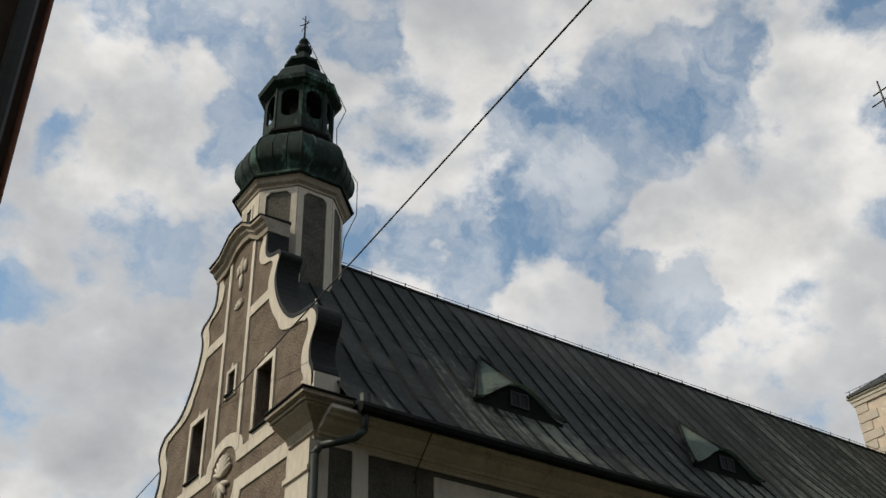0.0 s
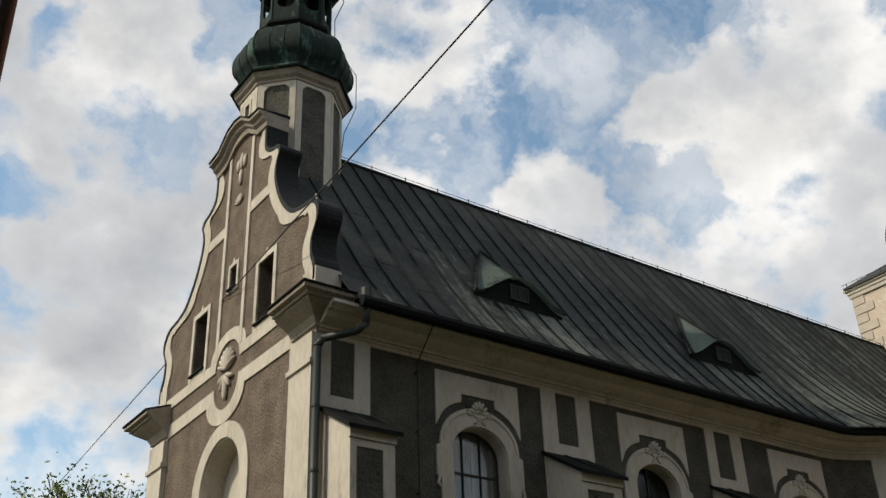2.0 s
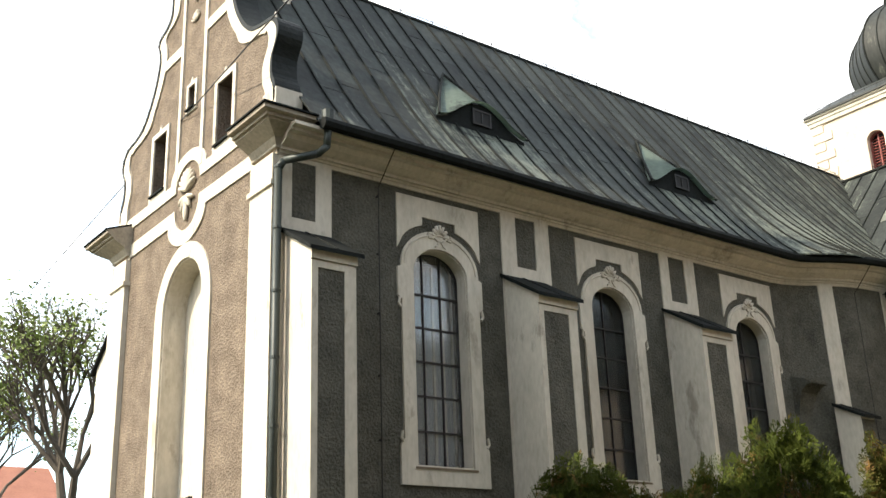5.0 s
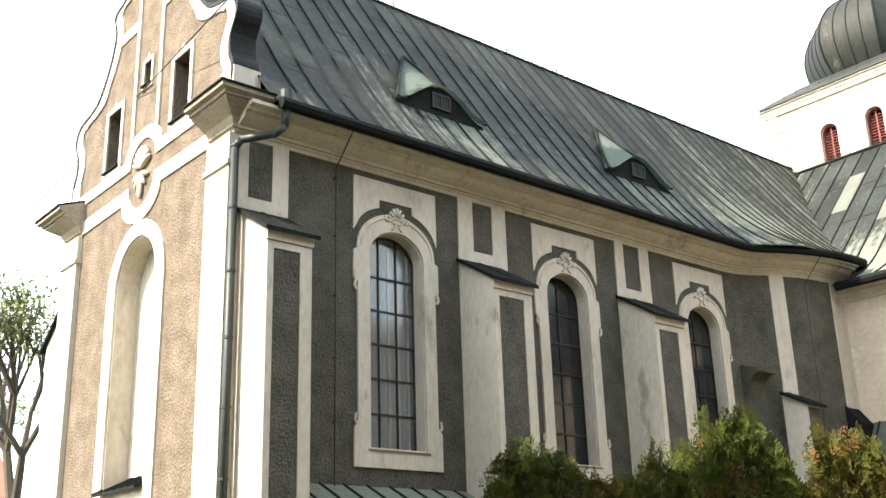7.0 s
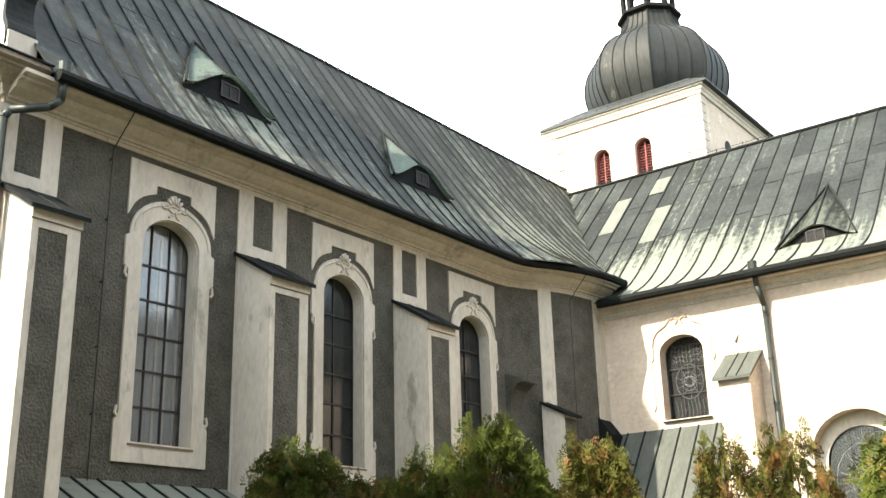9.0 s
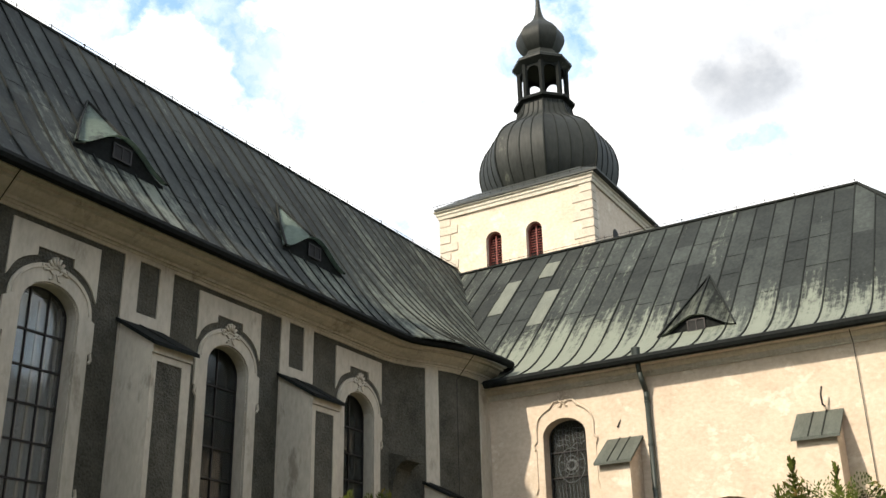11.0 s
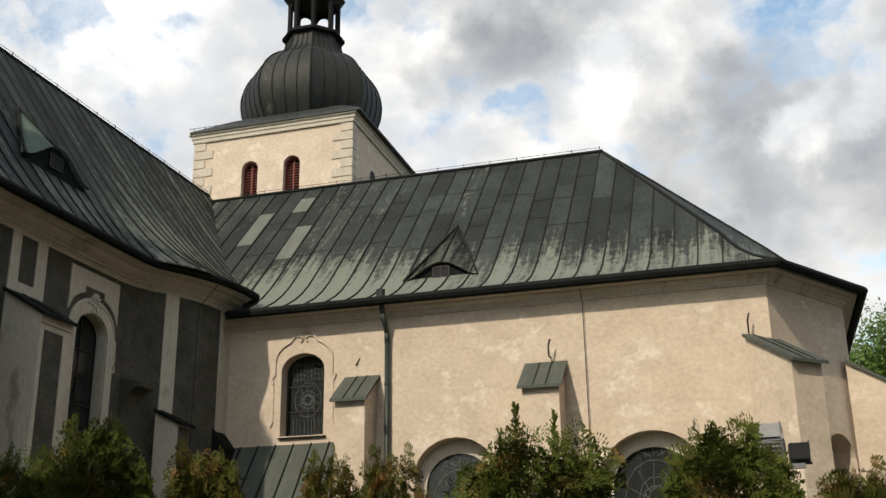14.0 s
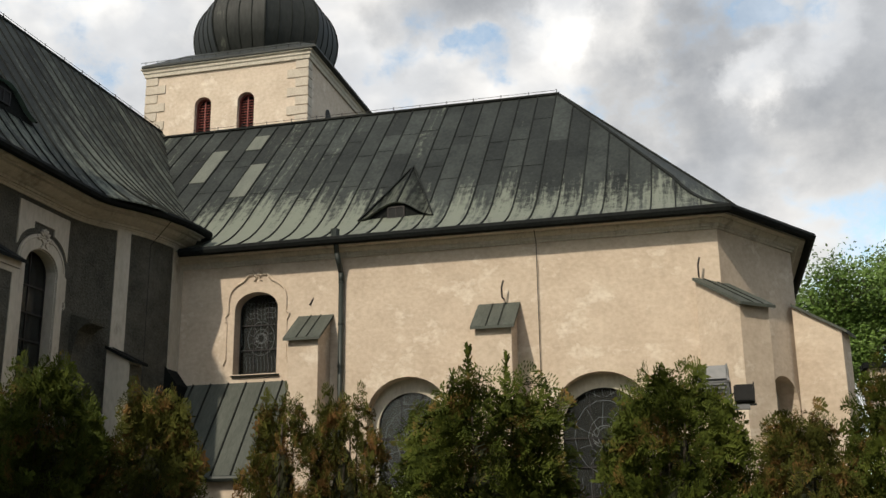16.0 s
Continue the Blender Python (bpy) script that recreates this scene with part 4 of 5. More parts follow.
eyelid(roof, (12.45, 0.62, 12.2), (1, 0, 0), (0, 1, 0), (12.5, 2.05, 14.24), 1.3, 0.62, VERDIGRIS)


def nave_details():
    # lightning cable with wall clips
    bm = bmesh.new()
    tube(bm, [(2.25, -0.74, 10.55), (2.2, -0.62, 10.3), (2.2, -0.08, 9.75), (2.2, -0.06, 1.0)], 0.012, 5)
    cab = part("lightning_cable", bm, IRON, nave)
    for k in range(6):
        bm = bmesh.new()
        box(bm, 2.185, 2.215, -0.07, 0.0, 9.55 - k * 1.2, 9.585 - k * 1.2)
        part("clip", bm, IRON, cab)
    bm = bmesh.new()
    tube(bm, [(17.3, -1.62, 10.4), (17.3, -0.98, 9.7), (17.3, -0.97, 2.0)], 0.012, 5)
    part("lightning_cable", bm, IRON, nave)
    # narrow lean-to roof at the wall's foot
    bm = bmesh.new()
    plate(bm, [(-0.95, 3.12), (0.0, 3.6), (0.0, 3.66), (-0.95, 3.18)], [], 1.2, 5.35, lambda a, b, d: (d, a, b))
    lean = part("lean_to_roof", bm, WING_SHEET, nave, "narrow sheet metal lean-to roof")
    for k in range(8):
        bm = bmesh.new()
        ribs(bm, [(1.4 + k * 0.52, -0.95, 3.18), (1.4 + k * 0.52, 0.0, 3.66)], (1, 0, 0), 0.035, 0.03)
        part("seam", bm, SEAM, lean)
    bm = bmesh.new()
    box(bm, 1.25, 5.3, -0.85, 0.0, 0, 3.14)
    part("lean_to_wall", bm, PLASTER, nave)
    # console on the curved wall, and the low buttress beside it
    bm = bmesh.new()
    plate(bm, [(-0.52, 7.16), (-0.02, 7.32), (0.3, 7.32), (0.3, 5.6), (0.0, 5.8), (-0.06, 6.5), (-0.16, 6.9), (-0.34, 7.04), (-0.5, 7.08)], [], 15.15, 15.85, lambda a, b, d: (d, a - 0.12, b))
    part("console", bm, ROUGHCAST, nave, "dark roughcast bulge under a small ledge")
    LOW = lambda u, v, d: (u, d - 0.62, v)
    low = buttress("low_buttress", nave, 16.02, 16.6, 0.7, 6.6, 6.25, LOW, PLASTER, False)
    part("panel", slab(rect(16.04, 16.58, 0.4, 6.1), [], -0.725, -0.69, LOW), ROUGHCAST, low, "dark roughcast panel")


nave_details()


def ridge_rod(parent, a, b, step, h=0.1):
    """A lightning rod along a ridge on small holders."""
    a, b = Vector(a), Vector(b)
    bm = bmesh.new()
    bar(bm, a + Vector((0, 0, h)), b + Vector((0, 0, h)), 0.009, 5)
    rod = part("lightning_rod", bm, IRON, parent)
    n = int((b - a).length / step)
    bm = bmesh.new()
    bar(bm, (0, 0, 0), (0, 0, h + 0.04), 0.015, 5)
    one = part("holder", bm, IRON, rod)
    one.matrix_basis = Matrix.Translation(a)
    for i in range(1, n + 1):
        share("holder", one.data, rod, Matrix.Translation(a + (b - a) * i / n))


ridge_rod(roof, (2.6, 4.0, 17.11), (26.0, 4.0, 17.11), 1.05)

# ---- wing ----
wing = thing("church_wing", "cream plastered church wing with a many-sided end", "church")
WALLS = [(19.0, -0.6), (19.0, -16.55), (22.2, -18.6), (29.8, -18.6), (33.0, -16.55), (33.0, 4.0)]


def SLANT(u, v, d):
    w = Vector((3.2, -2.05)).normalized()
    return (19.0 + w.x * u + w.y * d, -16.55 + w.y * u - w.x * d, v)


def leads(parent, c, z, r, d):
    """Curved lead lines of a patterned window."""
    bm = bmesh.new()
    for k, q in ((1.0, 14), (0.55, 10), (0.25, 8)):
        tube(bm, [WING(c + r * k * math.cos(a), z + r * k * 1.2 * math.sin(a), d) for a in [2 * math.pi * i / q for i in range(q + 1)]], 0.007, 4)
    for i in range(10):
        a = 2 * math.pi * i / 10
        tube(bm, [WING(c + r * 0.25 * math.cos(a), z + r * 0.3 * math.sin(a), d), WING(c + r * 0.9 * math.cos(a + 0.3), z + r * 1.1 * math.sin(a + 0.3), d)], 0.006, 4)
    for sg in (-1, 1):
        for k in range(4):
            tube(bm, [WING(c + sg * r * x, z + r * (y + 1.3 + k * 0.35), d) for x, y in ((0.1, 0), (0.45, 0.18), (0.9, 0.1), (1.05, 0.3))], 0.006, 4)
    for k in range(9):
        u = (k - 4) * r * 0.27
        for sg in (-1, 1):
            tube(bm, [WING(c + u, z + sg * r * 1.3, d), WING(c + u + 0.03 * sg, z + sg * r * 2.0, d), WING(c + u, z + sg * r * 2.6, d)], 0.005, 4)
        a = 2 * math.pi * k / 9
        tube(bm, [WING(c + r * 0.3 * math.cos(a + q) * (1 + 0.5 * math.sin(q * 2)), z + r * 0.36 * math.sin(a + q), d) for q in (0, 0.5, 1.0)], 0.009, 4)
    part("lead_pattern", bm, LEAD, parent, "pale lead lines in a scrolled pattern")


def wing_walls():
    holes = [arch(-3.52, 1.34, 6.16, 8.55, 0.5), arch(-8.05, 2.3, 1.6, 5.86, 1.0), arch(-13.3, 2.6, 1.6, 5.75, 1.15)]
    part("wing_wall", slab([(-16.55, 0), (-0.5, 0), (-0.5, 9.7), (-16.55, 9.7)], holes, 0.0, 0.7, WING), CREAM, wing, "cream plaster wall")
    bm = bmesh.new()
    sweep(bm, WALLS[2:], [(0, 0), (0, 9.7), (-0.6, 9.7), (-0.6, 0)])
    part("end_wall", bm, CREAM, wing)
    part("slant_wall", slab(rect(0.0, 3.8, 0, 9.7), [arch(2.72, 1.5, 1.5, 5.72, 0.75)], -0.6, 0.0, SLANT), CREAM, wing, "cream plaster wall with a deep arched recess")
    part("recess_back", slab(arch(2.72, 1.7, 1.4, 5.9, 0.8), [], -0.66, -0.602, SLANT), PLASTER, wing)
    prof = [(0, 9.36), (0.06, 9.36), (0.06, 9.42), (0.11, 9.42), (0.11, 9.5), (0.2, 9.53), (0.25, 9.59), (0.25, 9.62), (0.42, 9.64), (0.42, 9.76), (0, 9.76)]
    bm = bmesh.new()
    sweep(bm, [(19.0, -1.1), *WALLS[1:]], prof)
    part("cornice", bm, PLASTER, wing)
    bm = bmesh.new()
    ring = [(0.6 + 0.13 * math.cos(a), 9.74 + 0.13 * math.sin(a)) for a in [i * math.pi / 4 for i in range(8)]]
    sweep(bm, [(19.0, -1.3), *WALLS[1:]], ring)
    part("gutter", bm, DARKSHEET, wing)
    win = arched_window(wing, -3.52, 1.34, 6.16, 8.55, 0.5, 0.42, WING, 3, 3, "round-headed leaded window")
    leads(win, -3.52, 7.25, 0.42, 0.41)
    part("sill", slab([(-0.08, 6.08), (0.3, 6.14), (0.3, 6.18), (-0.08, 6.12)], [], -4.28, -2.82, lambda a, b, d: (19 + a, d, b)), DARKSHEET, win)
    for c, w, top, rise, t2 in ((-8.05, 2.3, 5.86, 1.0, 5.5), (-13.3, 2.6, 5.75, 1.15, 5.4)):
        part("arch_lining", slab(arch(c, w - 0.004, 1.602, top - 0.002, rise), [arch(c, w - 0.42, 1.8, t2 - 0.02, rise - 0.1)], 0.42, 0.62, WING), PLASTER, wing)
        win = arched_window(wing, c, w - 0.4, 1.8, t2, rise - 0.1, 0.5, WING, 3, 4, "wide round-headed leaded window behind the hedge")
        leads(win, c, 4.1, 0.8, 0.49)
    # moulded frame and crest over the small window
    bm = bmesh.new()
    c = -3.55
    pts = [(-0.95, 7.7), (-1.0, 7.85), (-0.9, 7.95), (-0.9, 8.35)]
    pts += [(0.88 * math.cos(a), 8.4 + 0.55 * math.sin(a)) for a in [math.pi * (1 - i / 8 * 0.33) for i in range(9)]]
    pts += [(-0.38, 8.95), (-0.3, 9.06), (0.3, 9.06), (0.38, 8.95)]
    pts += [(0.88 * math.cos(a), 8.4 + 0.55 * math.sin(a)) for a in [math.pi * 0.33 * (1 - i / 8) for i in range(9)]]
    pts += [(0.9, 8.35), (0.9, 7.95), (1.0, 7.85), (0.95, 7.7)]
    tube(bm, [WING(c + u, z, -0.02) for u, z in pts], 0.035, 6)
    for sg in (-1, 1):
        tube(bm, [WING(c + sg * 0.93, 7.7, -0.01), WING(c + sg * 0.93, 6.6, -0.01)], 0.02, 6)
        tube(bm, [WING(c + sg * 0.93, 6.6, -0.02), WING(c + sg * 1.0, 6.45, -0.02)], 0.035, 6)
    mould = part("window_moulding", bm, CREAM, wing, "moulded plaster window frame")
    bm = bmesh.new()
    shell(bm, c, 9.05, 0.7, WING, -0.03)
    part("crest", bm, CREAM, mould, "moulded shell crest", smooth=True)


wing_walls()
WP = [(-0.52, 9.84), (-0.1, 10.03), (0.4, 10.29), (0.9, 10.62), (1.4, 11.03), (1.9, 11.52), (7.0, 16.7)]


def wing_roof():
    bm = bmesh.new()
    grid = [[(19 + o, y, z) for o, z in WP] for y in (5.0, -1.0, -8.0, -11.7)]
    sheet(bm, grid)
    roof2 = part("roof", bm, WING_SHEET, wing, "weathered green-grey sheet metal roof with standing seams")
    # hips over the many-sided end
    apex = Vector((26.0, -11.7, 16.7))

    def eave_ring(o):
        n = []
        P = [Vector(p) for p in WALLS[1:5]]
        Q = [Vector((19.0, 0.0)), *P, Vector((33.0, 0.0))]
        for i in range(1, 5):
            d0, d1 = (Q[i] - Q[i - 1]).normalized(), (Q[i + 1] - Q[i]).normalized()
            n0, n1 = Vector((d0.y, -d0.x)), Vector((d1.y, -d1.x))
            m = (n0 + n1).normalized()
            m /= m.dot(n0)
            n.append((Q[i].x + m.x * o, Q[i].y + m.y * o))
        return n

    rows = []
    for o, z in WP[:-1]:
        rows.append([(p[0], p[1], z) for p in eave_ring(-o)])
    faces = [[[r[k], r[k + 1]] for r in rows] + [[tuple(apex), tuple(apex + Vector((0.002 * (k + 1), 0, 0)))]] for k in range(3)]
    faces.append([[(19 + o, -11.7, z), r[0]] for (o, z), r in zip(WP, rows)] + [[tuple(apex + Vector((-0.004, 0, 0))), tuple(apex)]])
    faces.append([[r[3], (33 - o, -11.7, z)] for (o, z), r in zip(WP, rows)] + [[tuple(apex), tuple(apex + Vector((0.004, 0, 0)))]])
    for g in faces:
        part("hip_slope", sheet(bmesh.new(), g), WING_SHEET, roof2)
    bm = bmesh.new()
    sheet(bm, [[(33 - o, y, z) for o, z in WP] for y in (5.0, -11.7)])
    part("roof_slope", bm, COPPER, roof2)
    hip = [r[0] for r in rows] + [tuple(apex)]
    bm = bmesh.new()
    ribs(bm, [(19 + o, 0, z) for o, z in WP], (0, 1, 0))
    first = part("seam", bm, SEAM, roof2)
    first.location.y = 4.2
    y = 3.6
    while y > -11.8:
        share("seam", first.data, roof2, Matrix.Translation((0, y, 0)))
        y -= 0.66
    while y > -16.4:
        # the seam ends where it meets the hip
        for p, q in zip(hip, hip[1:]):
            if p[1] <= y <= q[1]:
                k = (y - p[1]) / (q[1] - p[1])
                end = (p[0] + k * (q[0] - p[0]), y, p[2] + k * (q[2] - p[2]))
        line = [q for q in [(19 + o, y, z) for o, z in WP[:-1]] if q[0] < end[0] - 0.05] + [end]
        bm = bmesh.new()
        ribs(bm, line, (0, 1, 0))
        part("seam", bm, SEAM, roof2)
        y -= 0.66
    rng = random.Random(9)
    bm = bmesh.new()
    box(bm, -0.007, 0.007, -0.31, 0.31, -0.004, 0.006)
    one = part("cross_joint", bm, SEAM, roof2)
    tilt = Matrix.Rotation(-math.atan2(5.23, 5.1), 4, "Y")
    for i in range(24):
        for k in range(2):
            t = 0.2 + 0.4 * k + rng.uniform(-0.12, 0.15)
            m = Matrix.Translation((20.9 + 5.1 * t, 3.9 - i * 0.66, 11.52 + 5.23 * t)) @ tilt
            if i + k == 0:
                one.matrix_basis = m
            else:
                share("cross_joint", one.data, roof2, m)
    for y, t0, t1 in ((0.63, 0.39, 0.73), (-1.35, 0.2, 0.53), (-0.69, 0.71, 0.87)):
        bm = bmesh.new()
        sheet(bm, [[(20.9 + 5.1 * t - 0.01, y + d, 11.52 + 5.23 * t + 0.012) for d in (-0.29, 0.29)] for t in (t0, t1)], 0.008)
        part("replaced_sheet", bm, PALE, roof2, "paler replaced roof sheet")
    for r0 in (0, 1):
        bm = bmesh.new()
        tube(bm, [r[r0] for r in rows] + [tuple(apex)], 0.06, 6)
        part("hip_cap", bm, SEAM, roof2)
    bm = bmesh.new()
    bar(bm, (26, 4, 16.76), (26, -11.7, 16.76), 0.06)
    part("ridge_cap", bm, SEAM, roof2)
    return roof2


wing_roof_ob = wing_roof()
for a, b in ((-5.8, -4.93), (-11.15, -10.18)):
    buttress("buttress", wing, a, b, 0.95, 7.72, 7.02, WING, CREAM, False)



def spur(name, at, way, depth, width, z_wall, z_front):
    """A buttress that stands out from a corner of the wing."""
    w = Vector((way[0], way[1])).normalized()
    side = Vector((-w.y, w.x))
    return buttress(name, wing, -width / 2, width / 2, depth, z_wall, z_front, lambda u, v, d: (at[0] - w.x * (d - 0.35) + side.x * u - w.x * 0.35, at[1] - w.y * (d - 0.35) + side.y * u - w.y * 0.35, v), CREAM, False)


def wing_details():
    spur("corner_buttress", (19.0, -16.25), (-0.74, -0.67), 1.5, 0.95, 7.98, 7.12)
    spur("corner_buttress", (22.2, -18.6), (-0.31, -0.95), 1.25, 1.0, 7.75, 6.95)
    downpipe("downpipe", wing, [(18.5, -6.1, 9.8), (18.55, -6.12, 9.4), (18.85, -6.15, 8.9), (18.88, -6.15, 8.6), (18.88, -6.15, 0.8)], 0.075, (18.45, -6.1, 9.95), "dark metal downpipe with hopper")
    eyelid(wing_roof_ob, (20.15, -7.4, 10.75), (0, -1, 0), (1, 0, 0), (22.5, -7.3, 13.2), 1.15, 0.48, WING_SHEET)
    bm = bmesh.new()
    tube(bm, [(18.4, -11.75, 9.9), (18.92, -11.75, 9.35), (18.95, -11.75, 1.5)], 0.012, 5)
    part("lightning_cable", bm, IRON, wing)
    for y, z in ((-10.8, 8.05), (-16.0, 8.3), (-5.3, 8.3)):
        bm = bmesh.new()
        tube(bm, [(19.05, y, z - 0.2), (18.75, y, z - 0.2), (18.7, y, z + 0.05), (18.72, y - 0.05, z + 0.25)] if y < -6 else [(19.03, y, z), (18.97, y + 0.12, z - 0.25)], 0.025, 6)
        part("iron_anchor", bm, IRON, wing)
    # low sacristy passage in the corner with a steep sheet roof
    bm = bmesh.new()
    sheet(bm, [[(19.0, y, 5.92), (17.0, y, 3.2)] for y in (-1.4, -4.62)], 0.06)
    lean = part("passage_roof", bm, LIDSHEET, wing, "steep grey sheet roof of a low passage")
    for k in range(6):
        bm = bmesh.new()
        y = -1.65 - k * 0.55
        ribs(bm, [(17.0, y, 3.2), (19.0, y, 5.92)], (0, 1, 0), 0.04, 0.035)
        part("seam", bm, SEAM, lean)
    bm = bmesh.new()
    bar(bm, (16.95, -1.4, 3.14), (16.95, -4.7, 3.14), 0.08, 8)
    part("passage_gutter", bm, PIPE, wing)
    bm = bmesh.new()
    box(bm, 17.15, 19.0, -4.5, -1.2, 0.2, 3.2)
    part("passage_wall", bm, CREAM, wing)
    bm = bmesh.new()
    plate(bm, [(-0.55, 5.5), (-1.0, 6.5), (-1.5, 5.85), (-1.5, 5.2), (-0.6, 5.2)], [], 18.3, 18.95, lambda a, b, d: (d, a, b))
    part("passage_gable", bm, DARKSHEET, wing, "small dark sheet gablet")


wing_details()
ridge_rod(wing_roof_ob, (26.0, 2.5, 16.8), (26.0, -11.6, 16.8), 1.0)

# ---- tower ----
tower = thing("bell_tower", "square cream church tower under a ribbed onion dome", "tower")
TX, TY = 30.5, 1.62


def bell_tower():
    wins = [arch(2.7, 0.72, 16.6, 18.75, 0.34), arch(0.85, 0.72, 16.6, 18.75, 0.34)]
    part("tower_wall", slab(rect(-1.748, 5.248, 5, 20.2), wins, 0, 0.6, TOWER), CREAM, tower)
    bm = bmesh.new()
    sweep(bm, [(27.6, -1.75), (34.0, -1.75), (34.0, 5.25), (27.6, 5.25)], [(0, 5), (0, 20.2), (-0.5, 20.2), (-0.5, 5)])
    part("tower_wall", bm, CREAM, tower)
    prof = [(0, 19.85), (0.08, 19.85), (0.1, 19.98), (0.14, 20.02), (0.15, 20.12), (0.22, 20.16), (0.22, 20.22), (0, 20.22)]
    bm = bmesh.new()
    sweep(bm, [(27.0, 2.0), (27.0, -1.75), (34.0, -1.75), (34.0, 5.25), (27.0, 5.25), (27.0, 1.99)], prof)
    part("cornice", bm, PLASTER, tower)
    part("skirt_roof", revolve(bmesh.new(), [(5.16, 20.2), (5.34, 20.22), (5.34, 20.3), (3.5, 21.2), (2.6, 21.25)], TX, TY, 4, math.pi / 4), COPPER, tower)
    dome_line = smooth_line([(2.5, 20.9), (2.75, 21.3), (3.0, 21.9), (3.1, 22.5), (3.06, 23.05), (2.88, 23.6), (2.55, 24.1), (2.1, 24.5), (1.65, 24.8), (1.4, 25.1), (1.27, 25.5), (1.18, 26.0)])
    dome = part("onion_dome", revolve(bmesh.new(), dome_line, TX, TY, 8, math.pi / 8), ONION, tower, "ribbed dark metal onion dome")
    for k in range(4):
        bm = bmesh.new()
        a = math.pi / 8 + k * math.pi / 16
        f = math.cos(math.pi / 8) / math.cos(a - math.pi / 4)
        tube(bm, [(r * f * math.cos(a), r * f * math.sin(a), z) for r, z in dome_line], 0.03 if k else 0.045, 5)
        one = part("seam", bm, SEAM, dome)
        one.matrix_basis = Matrix.Translation((TX, TY, 0))
        for i in range(1, 8):
            share("seam", one.data, dome, Matrix.Translation((TX, TY, 0)) @ Matrix.Rotation(i * math.pi / 4, 4, "Z"))
    bm = bmesh.new()
    revolve(bm, [(1.15, 25.8), (1.42, 25.9), (1.42, 26.02), (1.15, 26.2)], TX, TY, 8, math.pi / 8)
    part("lantern_base", bm, DARKSHEET, tower)
    for i in range(8):
        a = math.pi / 8 + i * math.pi / 4
        bm = bmesh.new()
        bar(bm, (TX + 1.08 * math.cos(a), TY + 1.08 * math.sin(a), 26.1), (TX + 1.08 * math.cos(a), TY + 1.08 * math.sin(a), 28.0), 0.13, 6)
        part("lantern_post", bm, DARKSHEET, tower)
    bm = bmesh.new()
    revolve(bm, [(1.12, 27.8), (1.4, 28.0), (1.4, 28.12), (0.95, 28.45)] + smooth_line([(0.78, 28.75), (0.98, 29.0), (1.15, 29.4), (1.1, 29.8), (0.85, 30.15), (0.5, 30.5), (0.25, 30.9), (0.12, 31.5), (0.06, 33.0)]), TX, TY, 8, math.pi / 8)
    part("lantern_dome", bm, ONION, tower)
    # arched heads between the lantern posts
    for i in range(8):
        a = i * math.pi / 4
        bm = bmesh.new()
        plate(bm, [(-0.44, 27.2), (-0.44, 28.0), (0.44, 28.0), (0.44, 27.2)] + [(0.3 * math.cos(t), 27.4 + 0.3 * math.sin(t)) for t in [math.pi * k / 8 for k in range(9)]], [], 0.94, 1.02, lambda u, v, d: (TX + d * math.cos(a) - u * math.sin(a), TY + d * math.sin(a) + u * math.cos(a), v))
        part("lantern_arch", bm, DARKSHEET, tower)
    # ball and double cross
    bm = bmesh.new()
    bmesh.ops.create_uvsphere(bm, u_segments=14, v_segments=8, radius=0.3, matrix=Matrix.Translation((TX, TY, 33.3)))
    part("finial_ball", bm, DARKSHEET, tower, smooth=True)
    bm = bmesh.new()
    bar(bm, (TX, TY, 33.4), (TX, TY, 36.5), 0.045)
    bar(bm, (TX, TY - 0.65, 35.3), (TX, TY + 0.65, 35.3), 0.04)
    bar(bm, (TX, TY - 0.42, 35.85), (TX, TY + 0.42, 35.85), 0.04)
    part("cross", bm, IRON, tower, "iron double-barred cross")
    # stepped corner stones
    for k in range(11):
        z = 15.6 + k * 0.39
        if z > 19.7:
            break
        w = 0.85 if k % 2 else 0.5
        for y0, y1 in ((-1.78, -1.75 + w), (5.25 - w, 5.28)):
            bm = bmesh.new()
            box(bm, 26.96, 27.4, y0, y1, z, z + 0.35)
            bmesh.ops.bevel(bm, geom=bm.edges[:], offset=0.02, segments=1)
            part("quoin", bm, QUOIN, tower)
    # side window: a flat near-black plate in place of its shaded opening
    bm = bmesh.new()
    plate(bm, arch(29.3, 0.6, 16.9, 18.6, 0.3), [], -1.77, -1.74, NAVE)
    part("side_opening", bm, DARK, tower)
    for w in wins:
        c = (w[0][0] + w[1][0]) / 2
        bm = bmesh.new()
        plate(bm, arch(c, 0.74, 16.6, 18.76, 0.35), [arch(c, 0.62, 16.66, 18.68, 0.3), ], 0.2, 0.3, TOWER)
        shut = part("shutter", bm, RED, tower, "red wooden louvred shutter")
        bm = bmesh.new()
        v = box(bm, -0.03, 0.03, -0.3, 0.3, -0.012, 0.012)
        bmesh.ops.rotate(bm, verts=v, cent=(0, 0, 0), matrix=Matrix.Rotation(radians(-40), 3, "Y"))
        one = part("slat", bm, RED, shut)
        one.matrix_basis = Matrix.Translation((27.26, c, 16.75))
        for k in range(1, 16):
            share("slat", one.data, shut, Matrix.Translation((27.26, c, 16.75 + k * 0.115)))
        bm = bmesh.new()
        box(bm, 27.22, 27.25, c - 0.03, c + 0.03, 16.65, 18.65)
        part("mullion", bm, RED, shut)
        # black sheet for the shade behind the slats
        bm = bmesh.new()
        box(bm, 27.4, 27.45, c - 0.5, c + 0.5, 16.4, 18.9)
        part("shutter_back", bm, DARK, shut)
    # snow rail along the tower's eaves
    bm = bmesh.new()
    bar(bm, (0, 0, 0), (0, 0, 0.22), 0.014, 5)
